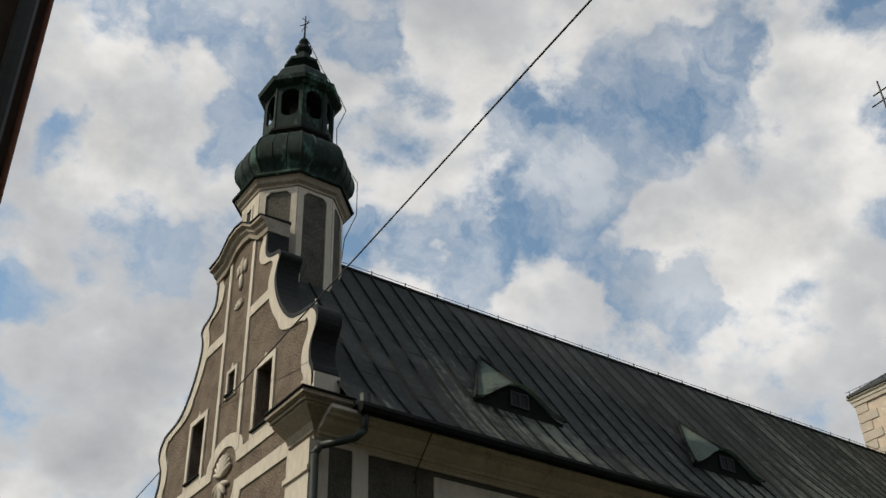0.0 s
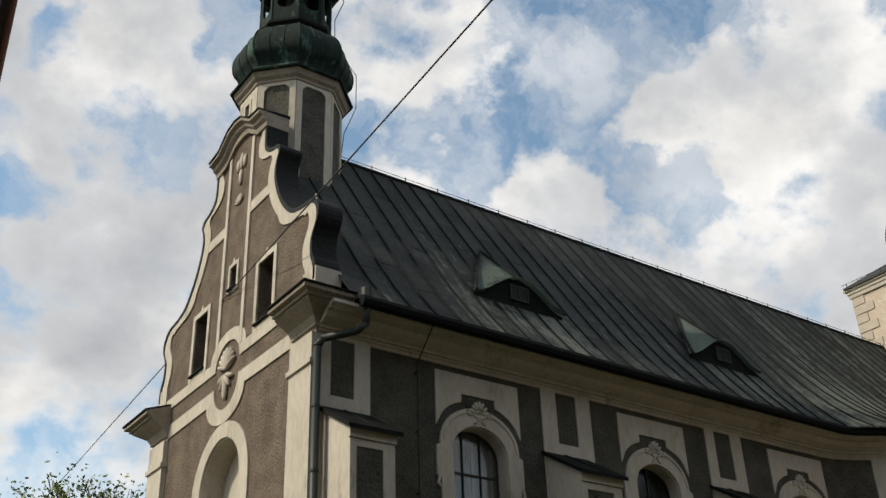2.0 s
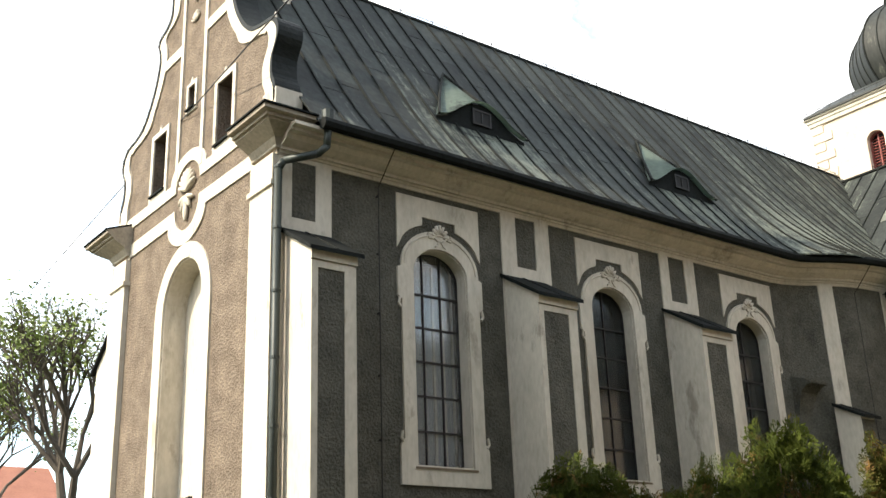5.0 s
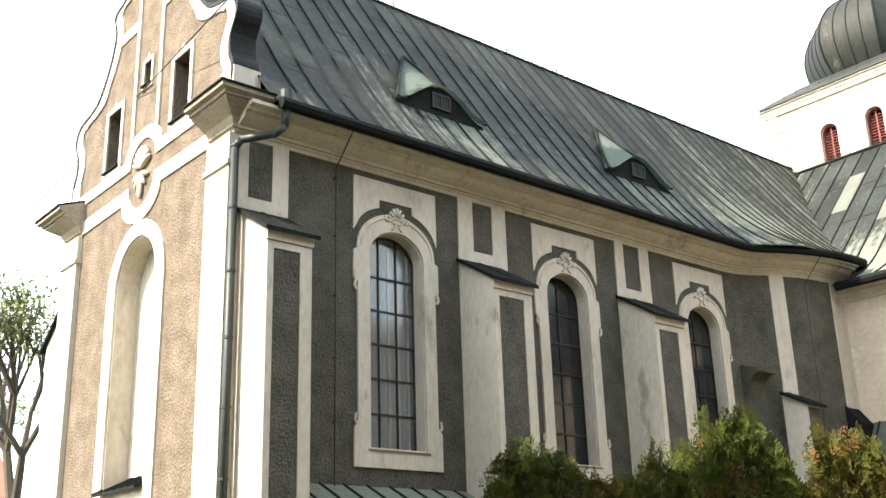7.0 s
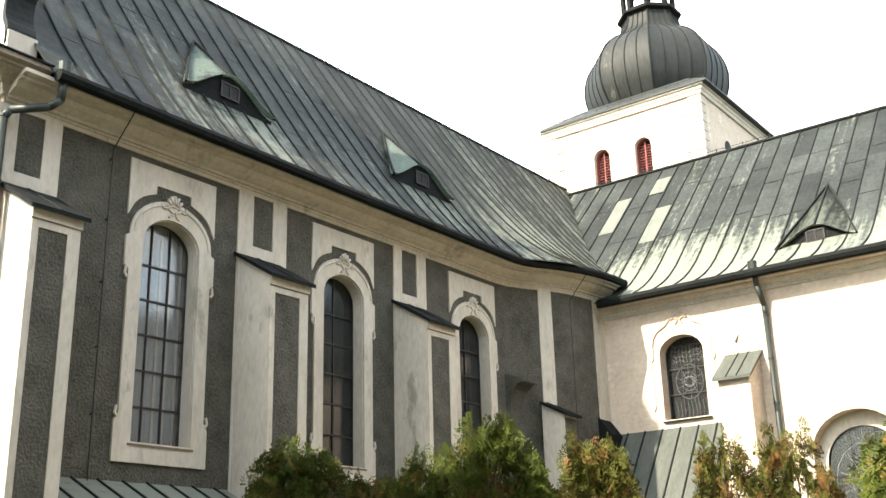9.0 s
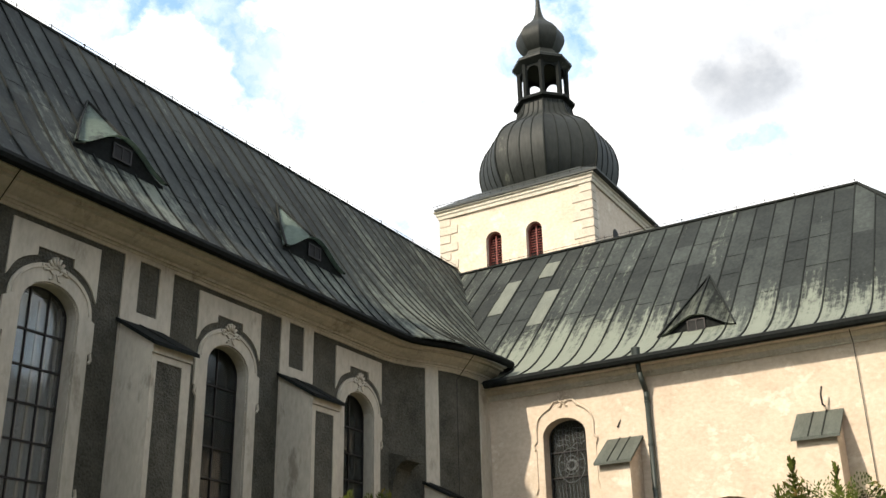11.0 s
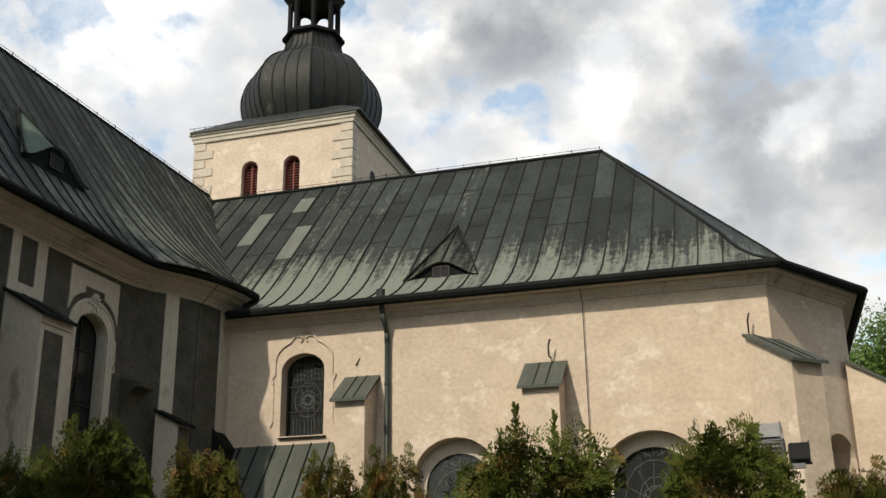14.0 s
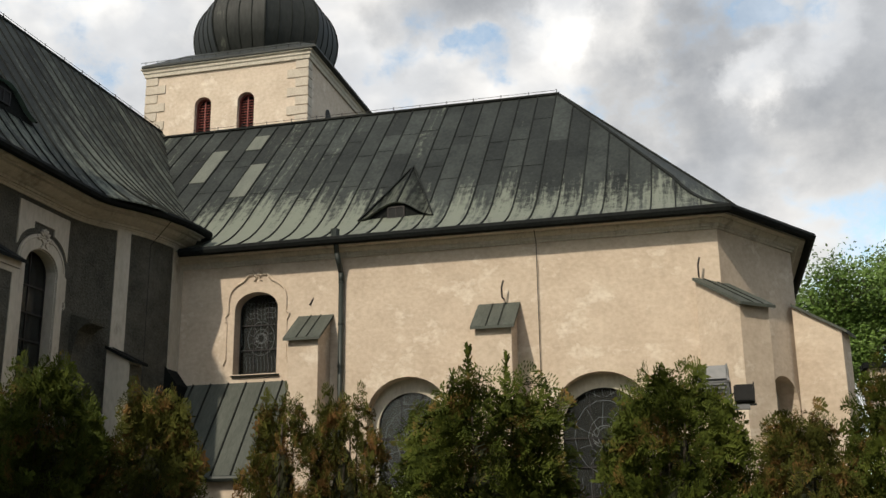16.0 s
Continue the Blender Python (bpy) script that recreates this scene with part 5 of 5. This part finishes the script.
    one = part("rail_post", bm, IRON, tower)
    one.matrix_basis = Matrix.Translation((26.85, -2.0, 20.3))
    for k in range(1, 15):
        share("rail_post", one.data, tower, Matrix.Translation((26.85, -2.0 + k * 0.52, 20.3)))
        share("rail_post", one.data, tower, Matrix.Translation((26.9 + k * 0.5, -1.95, 20.3)))
    bm = bmesh.new()
    bar(bm, (26.85, -2.05, 20.5), (26.85, 5.5, 20.5), 0.012, 5)
    part("snow_rail", bm, IRON, tower)


bell_tower()

# ---- ridge turret ----
turret = thing("ridge_turret", "octagonal plastered ridge turret with a green copper lantern", "turret")
UX, UY = 1.24, 4.0


def ridge_turret():
    t = math.pi / 8
    R = 1.27
    ap = R * math.cos(t)

    def side(i):
        a = i * math.pi / 4
        return lambda u, v, d: (UX + (ap + d) * math.cos(a) - u * math.sin(a), UY + (ap + d) * math.sin(a) + u * math.cos(a), v)

    hw = R * math.sin(t)
    part("shaft", revolve(bmesh.new(), [(R, 13.5), (R, 18.3)], UX, UY, 8, t), ROUGHCAST, turret, "grey roughcast octagonal shaft")
    for i in range(8):
        x0, x1, z0, z1, c = -hw + 0.16, hw - 0.16, 15.0, 18.0, 0.12
        hole = [(x0, z0 + c), (x0 + c, z0), (x1 - c, z0), (x1, z0 + c), (x1, z1 - c), (x1 - c, z1), (x0 + c, z1), (x0, z1 - c)]
        holes = [hole]
        if i == 4:
            holes = [rect(-0.2, 0.2, 17.2, 17.85)]
        part("shaft_frame", slab(rect(-hw, hw, 13.5, 18.25), holes, 0.0, 0.035, side(i)), PLASTER, turret)
        if i == 4:
            part("window_frame", slab(rect(-0.2, 0.2, 17.2, 17.85), [rect(-0.12, 0.12, 17.28, 17.77)], -0.005, 0.06, side(i)), PLASTER, turret)
            # black plate laid on the shaft for the shaded opening
            part("shaft_opening", slab(rect(-0.13, 0.13, 17.27, 17.78), [], 0.002, 0.012, side(i)), DARK, turret)
    part("ledge", revolve(bmesh.new(), [(R, 18.1), (1.34, 18.1), (1.36, 18.16), (1.44, 18.22), (1.5, 18.34), (1.54, 18.4), (1.4, 18.5)], UX, UY, 8, t), SHADED_PLASTER, turret, "stepped plaster ledge")
    bulb_line = [(1.58, 18.36), (1.6, 18.4)] + smooth_line([(1.44, 18.5), (1.34, 18.66), (1.42, 18.84), (1.54, 19.02), (1.58, 19.25), (1.55, 19.5), (1.42, 19.78), (1.2, 20.02), (0.98, 20.2)])
    bulb = part("bulb_roof", revolve(bmesh.new(), bulb_line, UX, UY, 8, t), GREEN, turret, "green copper bulb roof")
    for k in range(3):
        bm = bmesh.new()
        a = t + k * math.pi / 12
        f = math.cos(t) / math.cos(a - math.pi / 4)
        tube(bm, [(r * f * math.cos(a), r * f * math.sin(a), z) for r, z in bulb_line[6:]], 0.02, 5)
        one = part("seam", bm, GREEN, bulb)
        one.matrix_basis = Matrix.Translation((UX, UY, 0))
        for i in range(1, 8):
            share("seam", one.data, bulb, Matrix.Translation((UX, UY, 0)) @ Matrix.Rotation(i * math.pi / 4, 4, "Z"))
    part("lantern_base", revolve(bmesh.new(), [(0.98, 20.2), (1.08, 20.28), (1.08, 20.36), (0.95, 20.42)], UX, UY, 8, t), DARKSHEET, turret)
    lr = 0.94 * math.cos(t)
    for i in range(8):
        a = i * math.pi / 4
        L = lambda u, v, d: (UX + (lr + d) * math.cos(a) - u * math.sin(a), UY + (lr + d) * math.sin(a) + u * math.cos(a), v)
        w = 0.94 * math.sin(t)
        opening = [(0.255 * math.cos(q), 21.1 + (0.5 if math.sin(q) > 0 else 0.0) + 0.24 * math.sin(q)) for q in [2 * math.pi * k / 20 for k in range(20)]]
        lant = part("lantern_side", slab(rect(-w, w, 20.4, 22.05), [opening], -0.08, 0.0, L), GREEN, turret, "green copper lantern side with an arched opening")
        part("post_strip", slab(rect(w - 0.09, w, 20.42, 22.0), [], 0.0, 0.03, L), GREEN, lant)
    # added black core that paints the lantern's inner shade
    part("lantern_dark_core", revolve(bmesh.new(), [(0.3, 20.4), (0.3, 22.0)], UX, UY, 8, t), DARK, turret)
    part("lantern_roof", revolve(bmesh.new(), [(0.95, 21.93), (1.16, 22.04), (1.19, 22.18), (1.0, 22.36), (0.86, 22.72), (0.64, 22.98), (0.42, 23.04), (0.36, 23.3), (0.53, 23.4), (0.51, 23.52), (0.28, 23.74), (0.16, 24.0), (0.25, 24.1), (0.25, 24.2), (0.1, 24.34), (0.16, 24.48), (0.1, 24.6), (0.03, 24.68), (0.02, 25.3)], UX, UY, 8, t), GREEN, turret, "green copper lantern roof with turned knobs")
    bm = bmesh.new()
    bar(bm, (UX, UY, 24.6), (UX, UY, 25.6), 0.02)
    for dx, dz, l in ((0.1, 25.35, 0.3), (-0.08, 25.2, 0.24), (0.06, 25.1, 0.2)):
        bar(bm, (UX - l / 2, UY - dx, dz), (UX + l / 2, UY + dx, dz + 0.15), 0.012, 5)
    bar(bm, (UX - 0.1, UY, 24.9), (UX + 0.12, UY, 25.5), 0.012, 5)
    part("weather_vane", bm, IRON, turret, "thin iron weather vane")
    bm = bmesh.new()
    pts = [(UX + 0.15, UY, 24.6), (UX + 0.5, UY - 0.3, 23.4), (UX + 1.05, UY - 0.45, 22.4), (UX + 1.2, UY - 0.5, 22.0), (UX + 0.98, UY - 0.4, 21.3), (UX + 1.0, UY - 0.4, 20.4), (UX + 1.62, UY - 0.5, 19.6), (UX + 1.62, UY - 0.5, 18.5), (UX + 1.3, UY - 0.45, 17.6), (UX + 1.25, UY - 0.4, 16.9)]
    tube(bm, pts, 0.012, 5)
    part("lightning_cable", bm, IRON, turret)


ridge_turret()


# ---- surroundings ----
def at(az, r, z=0.0):
    """A place r metres from the path's stand at a compass angle."""
    return (EYE[0] + r * math.sin(radians(az)), EYE[1] + r * math.cos(radians(az)), z)


def house(name, label, x0, x1, y0, y1, h, wall, roof_mat, rise, along="X"):
    ob = thing(name, label, "house")
    bm = bmesh.new()
    box(bm, x0, x1, y0, y1, -0.3, h)
    part("wall", bm, wall, ob)
    bm = bmesh.new()
    if along == "X":
        m = (y0 + y1) / 2
        plate(bm, [(y0 - 0.4, h), (y1 + 0.4, h), (m, h + rise)], [], x0 - 0.3, x1 + 0.3, lambda a, b, d: (d, a, b))
    else:
        m = (x0 + x1) / 2
        plate(bm, [(x0 - 0.4, h), (x1 + 0.4, h), (m, h + rise)], [], y0 - 0.3, y1 + 0.3, lambda a, b, d: (a, d, b))
    part("roof", bm, roof_mat, ob)
    return ob


near = house("neighbour_house", "dark brown house corner with a downpipe", -17.0, -7.93, -11.05, -4.5, 9.5, DARKWALL, TILE, 0.6)
bm = bmesh.new()
bar(bm, (-8.06, -11.13, 0.3), (-8.06, -11.13, 9.4), 0.055, 10)
part("downpipe", bm, BLACKLAMP, near)
bm = bmesh.new()
bar(bm, (-7.94, -11.1, 0.0), (-7.94, -11.1, 9.4), 0.018, 8)
part("edge_strip", bm, TILE, near)
bm = bmesh.new()
# unseen wall, added to hold sky light off the nave side
tagged(part("sky_blocker", slab(rect(-45, 16, -0.5, 20.0), [], -22.5, -21.5, lambda u, v, d: (u, d, v)), GREYWALL), "unseen plain wall added behind the viewpoint to block sky light", "wall", kind="structure")
# unseen too: added so that the nave windows reflect something dark
tagged(part("sky_blocker", slab(rect(17, 120, -0.5, 20.0), [], -41.0, -40.0, lambda u, v, d: (u, d, v)), GREYWALL), "second unseen plain wall added to darken the window reflections", "wall", kind="structure")
hx, hy, _ = at(15.5, 62)
house("far_house", "pale house with a red tiled roof behind bare trees", hx - 9, hx + 3, hy, hy + 9, 7.6, PLASTER, TILE, 3.4)
hx, hy, _ = at(99.3, 46)
hy -= 1.5
house("white_house", "white house beyond the churchyard", hx, hx + 10, hy - 12.0, hy, 10.6, PLASTER, SEAM, 1.2)

# low annex wall beyond the wing
annex = thing("annex_wall", "low cream wall with a green sheet coping", "wall")
part("wall", slab([(-32, 0), (-20.45, 0), (-20.45, 6.05), (-32, 6.05)], [arch(-22.3, 2.2, 0.0, 5.4, 1.0)], 4.0, 4.5, WING), CREAM, annex)
bm = bmesh.new()
box(bm, 22.85, 23.65, -32, -20.3, 6.05, 6.2)
part("coping", bm, DARKSHEET, annex)
# black block that paints the shade within the arch
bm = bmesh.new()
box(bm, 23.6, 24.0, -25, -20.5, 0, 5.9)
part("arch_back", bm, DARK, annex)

# overhead wire
bm = bmesh.new()
a, b = Vector((math.sin(radians(18.7)), math.cos(radians(18.7)), math.tan(radians(21.1)))) * 30, Vector((math.sin(radians(48.5)), math.cos(radians(48.5)), math.tan(radians(47.2)))) * 9
a, b = Vector(EYE) + a, Vector(EYE) + b
p0, p1 = a + (a - b) * 0.9, b + (b - a) * 0.5
bar(bm, p0, p1, 0.014, 12)
tagged(part("overhead_wire", bm, BLACKLAMP, smooth=True), "black overhead wire crossing above the street", "wire")


# ---- plants ----
def leaf_mesh(name, mat, verts, faces):
    me = bpy.data.meshes.new(name)
    me.from_pydata(verts, [], faces)
    me.materials.append(mat)
    return me


def sprays(rng, clumps, half, height, taper, reach=0.2, leaf=0.04, thin=0.17):
    """Flat feathered sprays set over a lumpy column, with dark gaps between them."""
    V, F = [], []
    lumps = [(rng.uniform(0, 6.28), rng.uniform(0.1, 1.0), rng.uniform(-0.6, 0.35), rng.uniform(0.15, 0.45), rng.uniform(0.03, 0.1)) for _ in range(60)]
    for _ in range(clumps):
        h = rng.random() ** 0.8
        a = rng.uniform(0, 2 * math.pi)
        prof = math.sqrt(max(0.2, 1 - max(0, (h - (1 - taper)) / taper) ** 2)) * (0.8 + 0.2 * min(1, h * 3))
        for la, lh, amp, sa, sh in lumps:
            da = (a - la + math.pi) % (2 * math.pi) - math.pi
            prof += amp * math.exp(-(da / sa) ** 2 - ((h - lh) / sh) ** 2) * 0.6
        rr = half * max(0.12, min(1.15, prof)) * rng.random() ** 0.3 * (1.0 + 0.2 * rng.random() ** 4)
        c = Vector((rr * math.cos(a), rr * math.sin(a), height * h * (0.93 + 0.1 * rng.random() ** 3 + 0.03 * math.sin(a * 3 + taper * 40))))
        out = Vector((math.cos(a), math.sin(a), 0))
        axis = (out * rng.uniform(0.3, 1.1) + Vector((rng.gauss(0, 0.35), rng.gauss(0, 0.35), rng.uniform(-0.25, 1.0)))).normalized()
        side = axis.cross(Vector((rng.gauss(0, 1), rng.gauss(0, 1), rng.gauss(0, 0.6)))).normalized()
        flat = axis.cross(side)
        size = reach * rng.uniform(0.55, 1.25)
        for k in range(8):
            f = (k + 0.5) / 8
            root = c + axis * size * (f - 0.45) - Vector((0, 0, 0.06 * f * f))
            wide = size * 0.5 * math.sin(math.pi * (0.18 + 0.8 * f)) + 0.01
            for sg in (-1, 1):
                d = (axis * 0.75 + side * sg + flat * rng.uniform(-0.25, 0.25)).normalized()
                for q in range(3):
                    e = (d + axis * rng.uniform(-0.4, 0.5) + flat * rng.uniform(-0.3, 0.3)).normalized()
                    b = root + d * wide * 0.36 * q
                    l = leaf * rng.uniform(0.7, 1.4)
                    w = e.cross(flat).normalized() * l * thin
                    i = len(V)
                    V += [b, b + e * l * 0.55 + w, b + e * l, b + e * l * 0.55 - w]
                    F.append((i, i + 1, i + 2, i + 3))
    return V, F


def thuja(rng, half, height, foliage):
    ob = thing("thuja", "bushy green thuja with brown tips in a hedge", "hedge shrub", group="hedge before the church")
    for k in range(9):
        a = rng.uniform(0, 6.28)
        r = half * rng.uniform(0.2, 0.6)
        bm = bmesh.new()
        tube(bm, [(0.06 * math.cos(a), 0.06 * math.sin(a), -0.1), (r * 0.7 * math.cos(a), r * 0.7 * math.sin(a), height * 0.5), (r * math.cos(a + 0.2), r * math.sin(a + 0.2), height * rng.uniform(0.75, 0.92))], 0.009, 5)
        part("stem", bm, BARK, ob)
    f = new("foliage", foliage)
    f.parent = ob
    f.matrix_basis = Matrix.Rotation(rng.uniform(0, 6.28), 4, "Z") @ Matrix.Diagonal((half / 0.66, half / 0.66, height / 2.6, 1))
    # solid lump whose dark colour stands in for the shade inside the shrub
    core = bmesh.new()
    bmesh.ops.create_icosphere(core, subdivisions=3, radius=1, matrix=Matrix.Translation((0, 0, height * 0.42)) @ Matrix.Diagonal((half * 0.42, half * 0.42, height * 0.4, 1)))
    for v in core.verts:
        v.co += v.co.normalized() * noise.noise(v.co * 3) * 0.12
    part("dark_core", core, CORE_SHADE, ob)
    return ob


DRY_THUJA = material("dry_thuja_leaf", (0.016, 0.022, 0.005), (0.115, 0.118, 0.024), 0.85, 0, 4.0, 24.0, 0.1, 0.01, 0.5, third=(0.16, 0.085, 0.03), third_at=0.52, spec=0.1)
# dark green-brown that paints the shade between the sprays
CORE_SHADE = material("shrub_core_shade", (0.012, 0.016, 0.006), (0.03, 0.032, 0.012), 0.9, 0, 4.0, 20.0, 0.4, 0.03)
rng = random.Random(7)
FOLIAGE = [leaf_mesh("foliage", m, *sprays(random.Random(20 + k), n, 0.66, 2.6, 0.14 + 0.05 * k)) for k, (m, n) in enumerate(((THUJA, 2200), (THUJA, 2000), (THUJA, 2200), (DRY_THUJA, 1050), (DRY_THUJA, 1600)))]
# compass angle, distance, half width, height angle of the top, which foliage
HEDGE = ((44.8, 11.5, 0.52, 7.7, 1), (48.7, 11.3, 0.42, 5.9, 4), (51.6, 11.2, 0.42, 6.9, 0), (55.2, 11.0, 0.56, 8.5, 2), (60.7, 11.0, 0.54, 7.5, 4), (67.3, 10.8, 0.43, 7.3, 3), (70.6, 10.9, 0.42, 7.4, 3), (78.4, 10.8, 0.8, 8.0, 0), (88.0, 10.8, 0.68, 8.1, 2), (94.3, 10.9, 0.55, 5.9, 4), (99.6, 11.0, 0.56, 7.7, 1))
for az, r, half, el, kind in HEDGE:
    x, y, _ = at(az, r)
    g = ground_z(x, y)
    ob = thuja(rng, half, EYE[2] + r * math.tan(radians(el)) - g, FOLIAGE[kind])
    ob.location = (x, y, g)
# a bare leader over the widest shrub
x, y, _ = at(77.3, 10.8)
g = ground_z(x, y)
lead = thing("leader_shoots", "upright conifer shoots above the hedge", "shrub")
lead.location = (x, y, g)
for dx, h in ((0.0, 3.5), (0.34, 3.42), (-0.14, 3.2)):
    bm = bmesh.new()
    z1 = h - g
    bar(bm, (dx * 0.5, -dx * 0.3, 0), (dx, -dx, z1), 0.012, 5)
    for k in range(120):
        down = 0.85 * rng.random()
        z = z1 - down
        a = rng.uniform(0, 6.28)
        l = 0.03 + 0.2 * down * rng.random()
        f = z / z1
        px, py = dx * (0.5 + 0.5 * f), -dx * (0.3 + 0.7 * f)
        bar(bm, (px, py, z), (px + l * math.cos(a), py + l * math.sin(a), z + rng.uniform(0.02, 0.1)), 0.007, 4)
    part("shoot", bm, THUJA, lead)

# light green bush behind the hedge
me = leaf_mesh("foliage", LEAF, *sprays(rng, 700, 0.9, 1.6, 0.6, 0.3, 0.09, 0.25))
x, y, _ = at(73.0, 15.5)
bush = thing("green_bush", "low light green bush behind the hedge", "bush")
bush.location = (x, y, ground_z(x, y))
f = new("foliage", me)
f.parent = bush


def grow(bm, rng, p, d, length, r, depth, tips, spread=0.55):
    q = p + d * length
    bmesh.ops.create_cone(bm, cap_ends=False, segments=5 if depth < 3 else 7, radius1=r, radius2=r * 0.68, depth=length, matrix=Matrix.Translation((p + q) / 2) @ d.to_track_quat("Z", "Y").to_matrix().to_4x4())
    if depth == 0:
        tips.append((q, d))
        return
    if depth < 3:
        tips.append((q, d))
    for k in range(3 if depth > 1 else 2 + (rng.random() < 0.6)):
        e = (d + Vector((rng.uniform(-1, 1), rng.uniform(-1, 1), rng.uniform(-0.35, 0.75))) * spread).normalized()
        grow(bm, rng, q, e, length * rng.uniform(0.62, 0.86), r * 0.62, depth - 1, tips, spread)


def tree(label, x, y, height, leaf_mat, leaves, leaf_size, seed, depth=5, cloud=0.5):
    rng = random.Random(seed)
    ob = thing("tree", label, "tree")
    ob.location = (x, y, ground_z(x, y) - 0.1)
    bm = bmesh.new()
    tips = []
    grow(bm, rng, Vector((0, 0, 0)), Vector((rng.uniform(-0.04, 0.04), rng.uniform(-0.04, 0.04), 1)).normalized(), height * 0.22, height * 0.018, depth, tips)
    top = max(t[0].z for t in tips)
    for v in bm.verts:
        v.co *= height / top
    part("trunk", bm, BARK, ob)
    V, F = [], []
    for _ in range(leaves):
        c = rng.choice(tips)[0] * (height / top) + Vector((rng.gauss(0, cloud), rng.gauss(0, cloud), rng.gauss(0, cloud * 0.8)))
        a = Vector((rng.gauss(0, 1), rng.gauss(0, 1), rng.gauss(0, 0.6))).normalized()
        b = a.cross(Vector((rng.gauss(0, 1), rng.gauss(0, 1), rng.gauss(0, 1)))).normalized()
        s0 = leaf_size * rng.uniform(0.6, 1.3)
        i = len(V)
        V += [c - a * s0, c + b * s0 * 0.5, c + a * s0, c - b * s0 * 0.5]
        F.append((i, i + 1, i + 2, i + 3))
    f = new("crown", leaf_mesh("crown", leaf_mat, V, F))
    f.parent = ob
    return ob


x, y, _ = at(18.4, 42)
tree("nearly bare tree with sparse young leaves", x, y, 13.6, LEAF, 4200, 0.1, 3, 6, 0.4)
x, y, _ = at(14.0, 50)
tree("nearly bare tree with sparse young leaves", x, y, 12.6, LEAF, 4200, 0.1, 5, 6, 0.4)
for az, r, h, sd in ((97.2, 62, 14.6, 11), (100.2, 66, 16.6, 12), (104.0, 60, 15.5, 13)):
    x, y, _ = at(az, r)
    tree("broadleaf tree in full bright green leaf", x, y, h, TREELEAF, 42000, 0.1, sd, 6, 0.5)


# ---- floodlight ----
def floodlight():
    x, y, _ = at(90.5, 11.7)
    g = ground_z(x, y)
    ob = thing("floodlight", "grey and black floodlights on a steel post", "floodlight")
    ob.location = (x, y, g)
    top = 1.6 + 11.7 * math.tan(radians(6.2)) - g
    bm = bmesh.new()
    bar(bm, (0, 0, -0.1), (0, 0, top), 0.03, 12)
    post = part("post", bm, GREYLAMP, ob, smooth=True)
    bm = bmesh.new()
    bar(bm, (0, 0, top - 0.36), (0, 0, top - 0.2), 0.045, 12)
    part("collar", bm, BLACKLAMP, post)
    bm = bmesh.new()
    box(bm, -0.04, 0.04, -0.32, 0.2, top, top + 0.05)
    part("crossbar", bm, GREYLAMP, ob)
    # large grey housing with a glazed front, ribs and a yoke
    c = 0.05
    bm = bmesh.new()
    plate(bm, [(-0.1, 0.06), (0.08, 0.1), (0.12, 0.28), (0.06, 0.43), (-0.14, 0.46), (-0.17, 0.3)], [], c - 0.165, c + 0.165, lambda p, q, d: (p, d, top + q))
    bmesh.ops.bevel(bm, geom=bm.edges[:], offset=0.018, segments=2, affect="EDGES")
    head = part("lamp_head", bm, GREYLAMP, ob, "grey floodlight housing")
    bm = bmesh.new()
    plate(bm, [(-0.178, 0.31), (-0.15, 0.455), (-0.165, 0.46), (-0.193, 0.315)], [], c - 0.15, c + 0.15, lambda p, q, d: (p, d, top + q))
    part("rear_cover", bm, GREYLAMP, head)
    for k in range(4):
        bm = bmesh.new()
        z = top + 0.12 + k * 0.045
        box(bm, -0.17, -0.1, c - 0.14, c + 0.14, z, z + 0.012)
        part("cooling_rib", bm, GREYLAMP, head)
    for sg in (-1, 1):
        bm = bmesh.new()
        box(bm, -0.025, 0.025, c + sg * 0.185 - 0.008, c + sg * 0.185 + 0.008, top + 0.04, top + 0.3)
        part("bracket", bm, GREYLAMP, head)
    # small black lamp with a hood
    c = -0.27
    bm = bmesh.new()
    plate(bm, [(-0.08, 0.08), (0.08, 0.06), (0.1, 0.2), (-0.1, 0.26)], [], c - 0.105, c + 0.105, lambda p, q, d: (p, d, top + q))
    bmesh.ops.bevel(bm, geom=bm.edges[:], offset=0.012, segments=2, affect="EDGES")
    small = part("small_lamp", bm, BLACKLAMP, ob, "small black lamp")
    bm = bmesh.new()
    box(bm, -0.015, 0.015, c - 0.12, c + 0.12, top + 0.04, top + 0.06)
    part("yoke", bm, BLACKLAMP, small)
    bm = bmesh.new()
    tube(bm, [(0.02, -0.16, top + 0.18), (0.04, -0.12, top + 0.11), (0.02, -0.06, top + 0.02)], 0.01, 6)
    part("cable", bm, BLACKLAMP, ob)


floodlight()
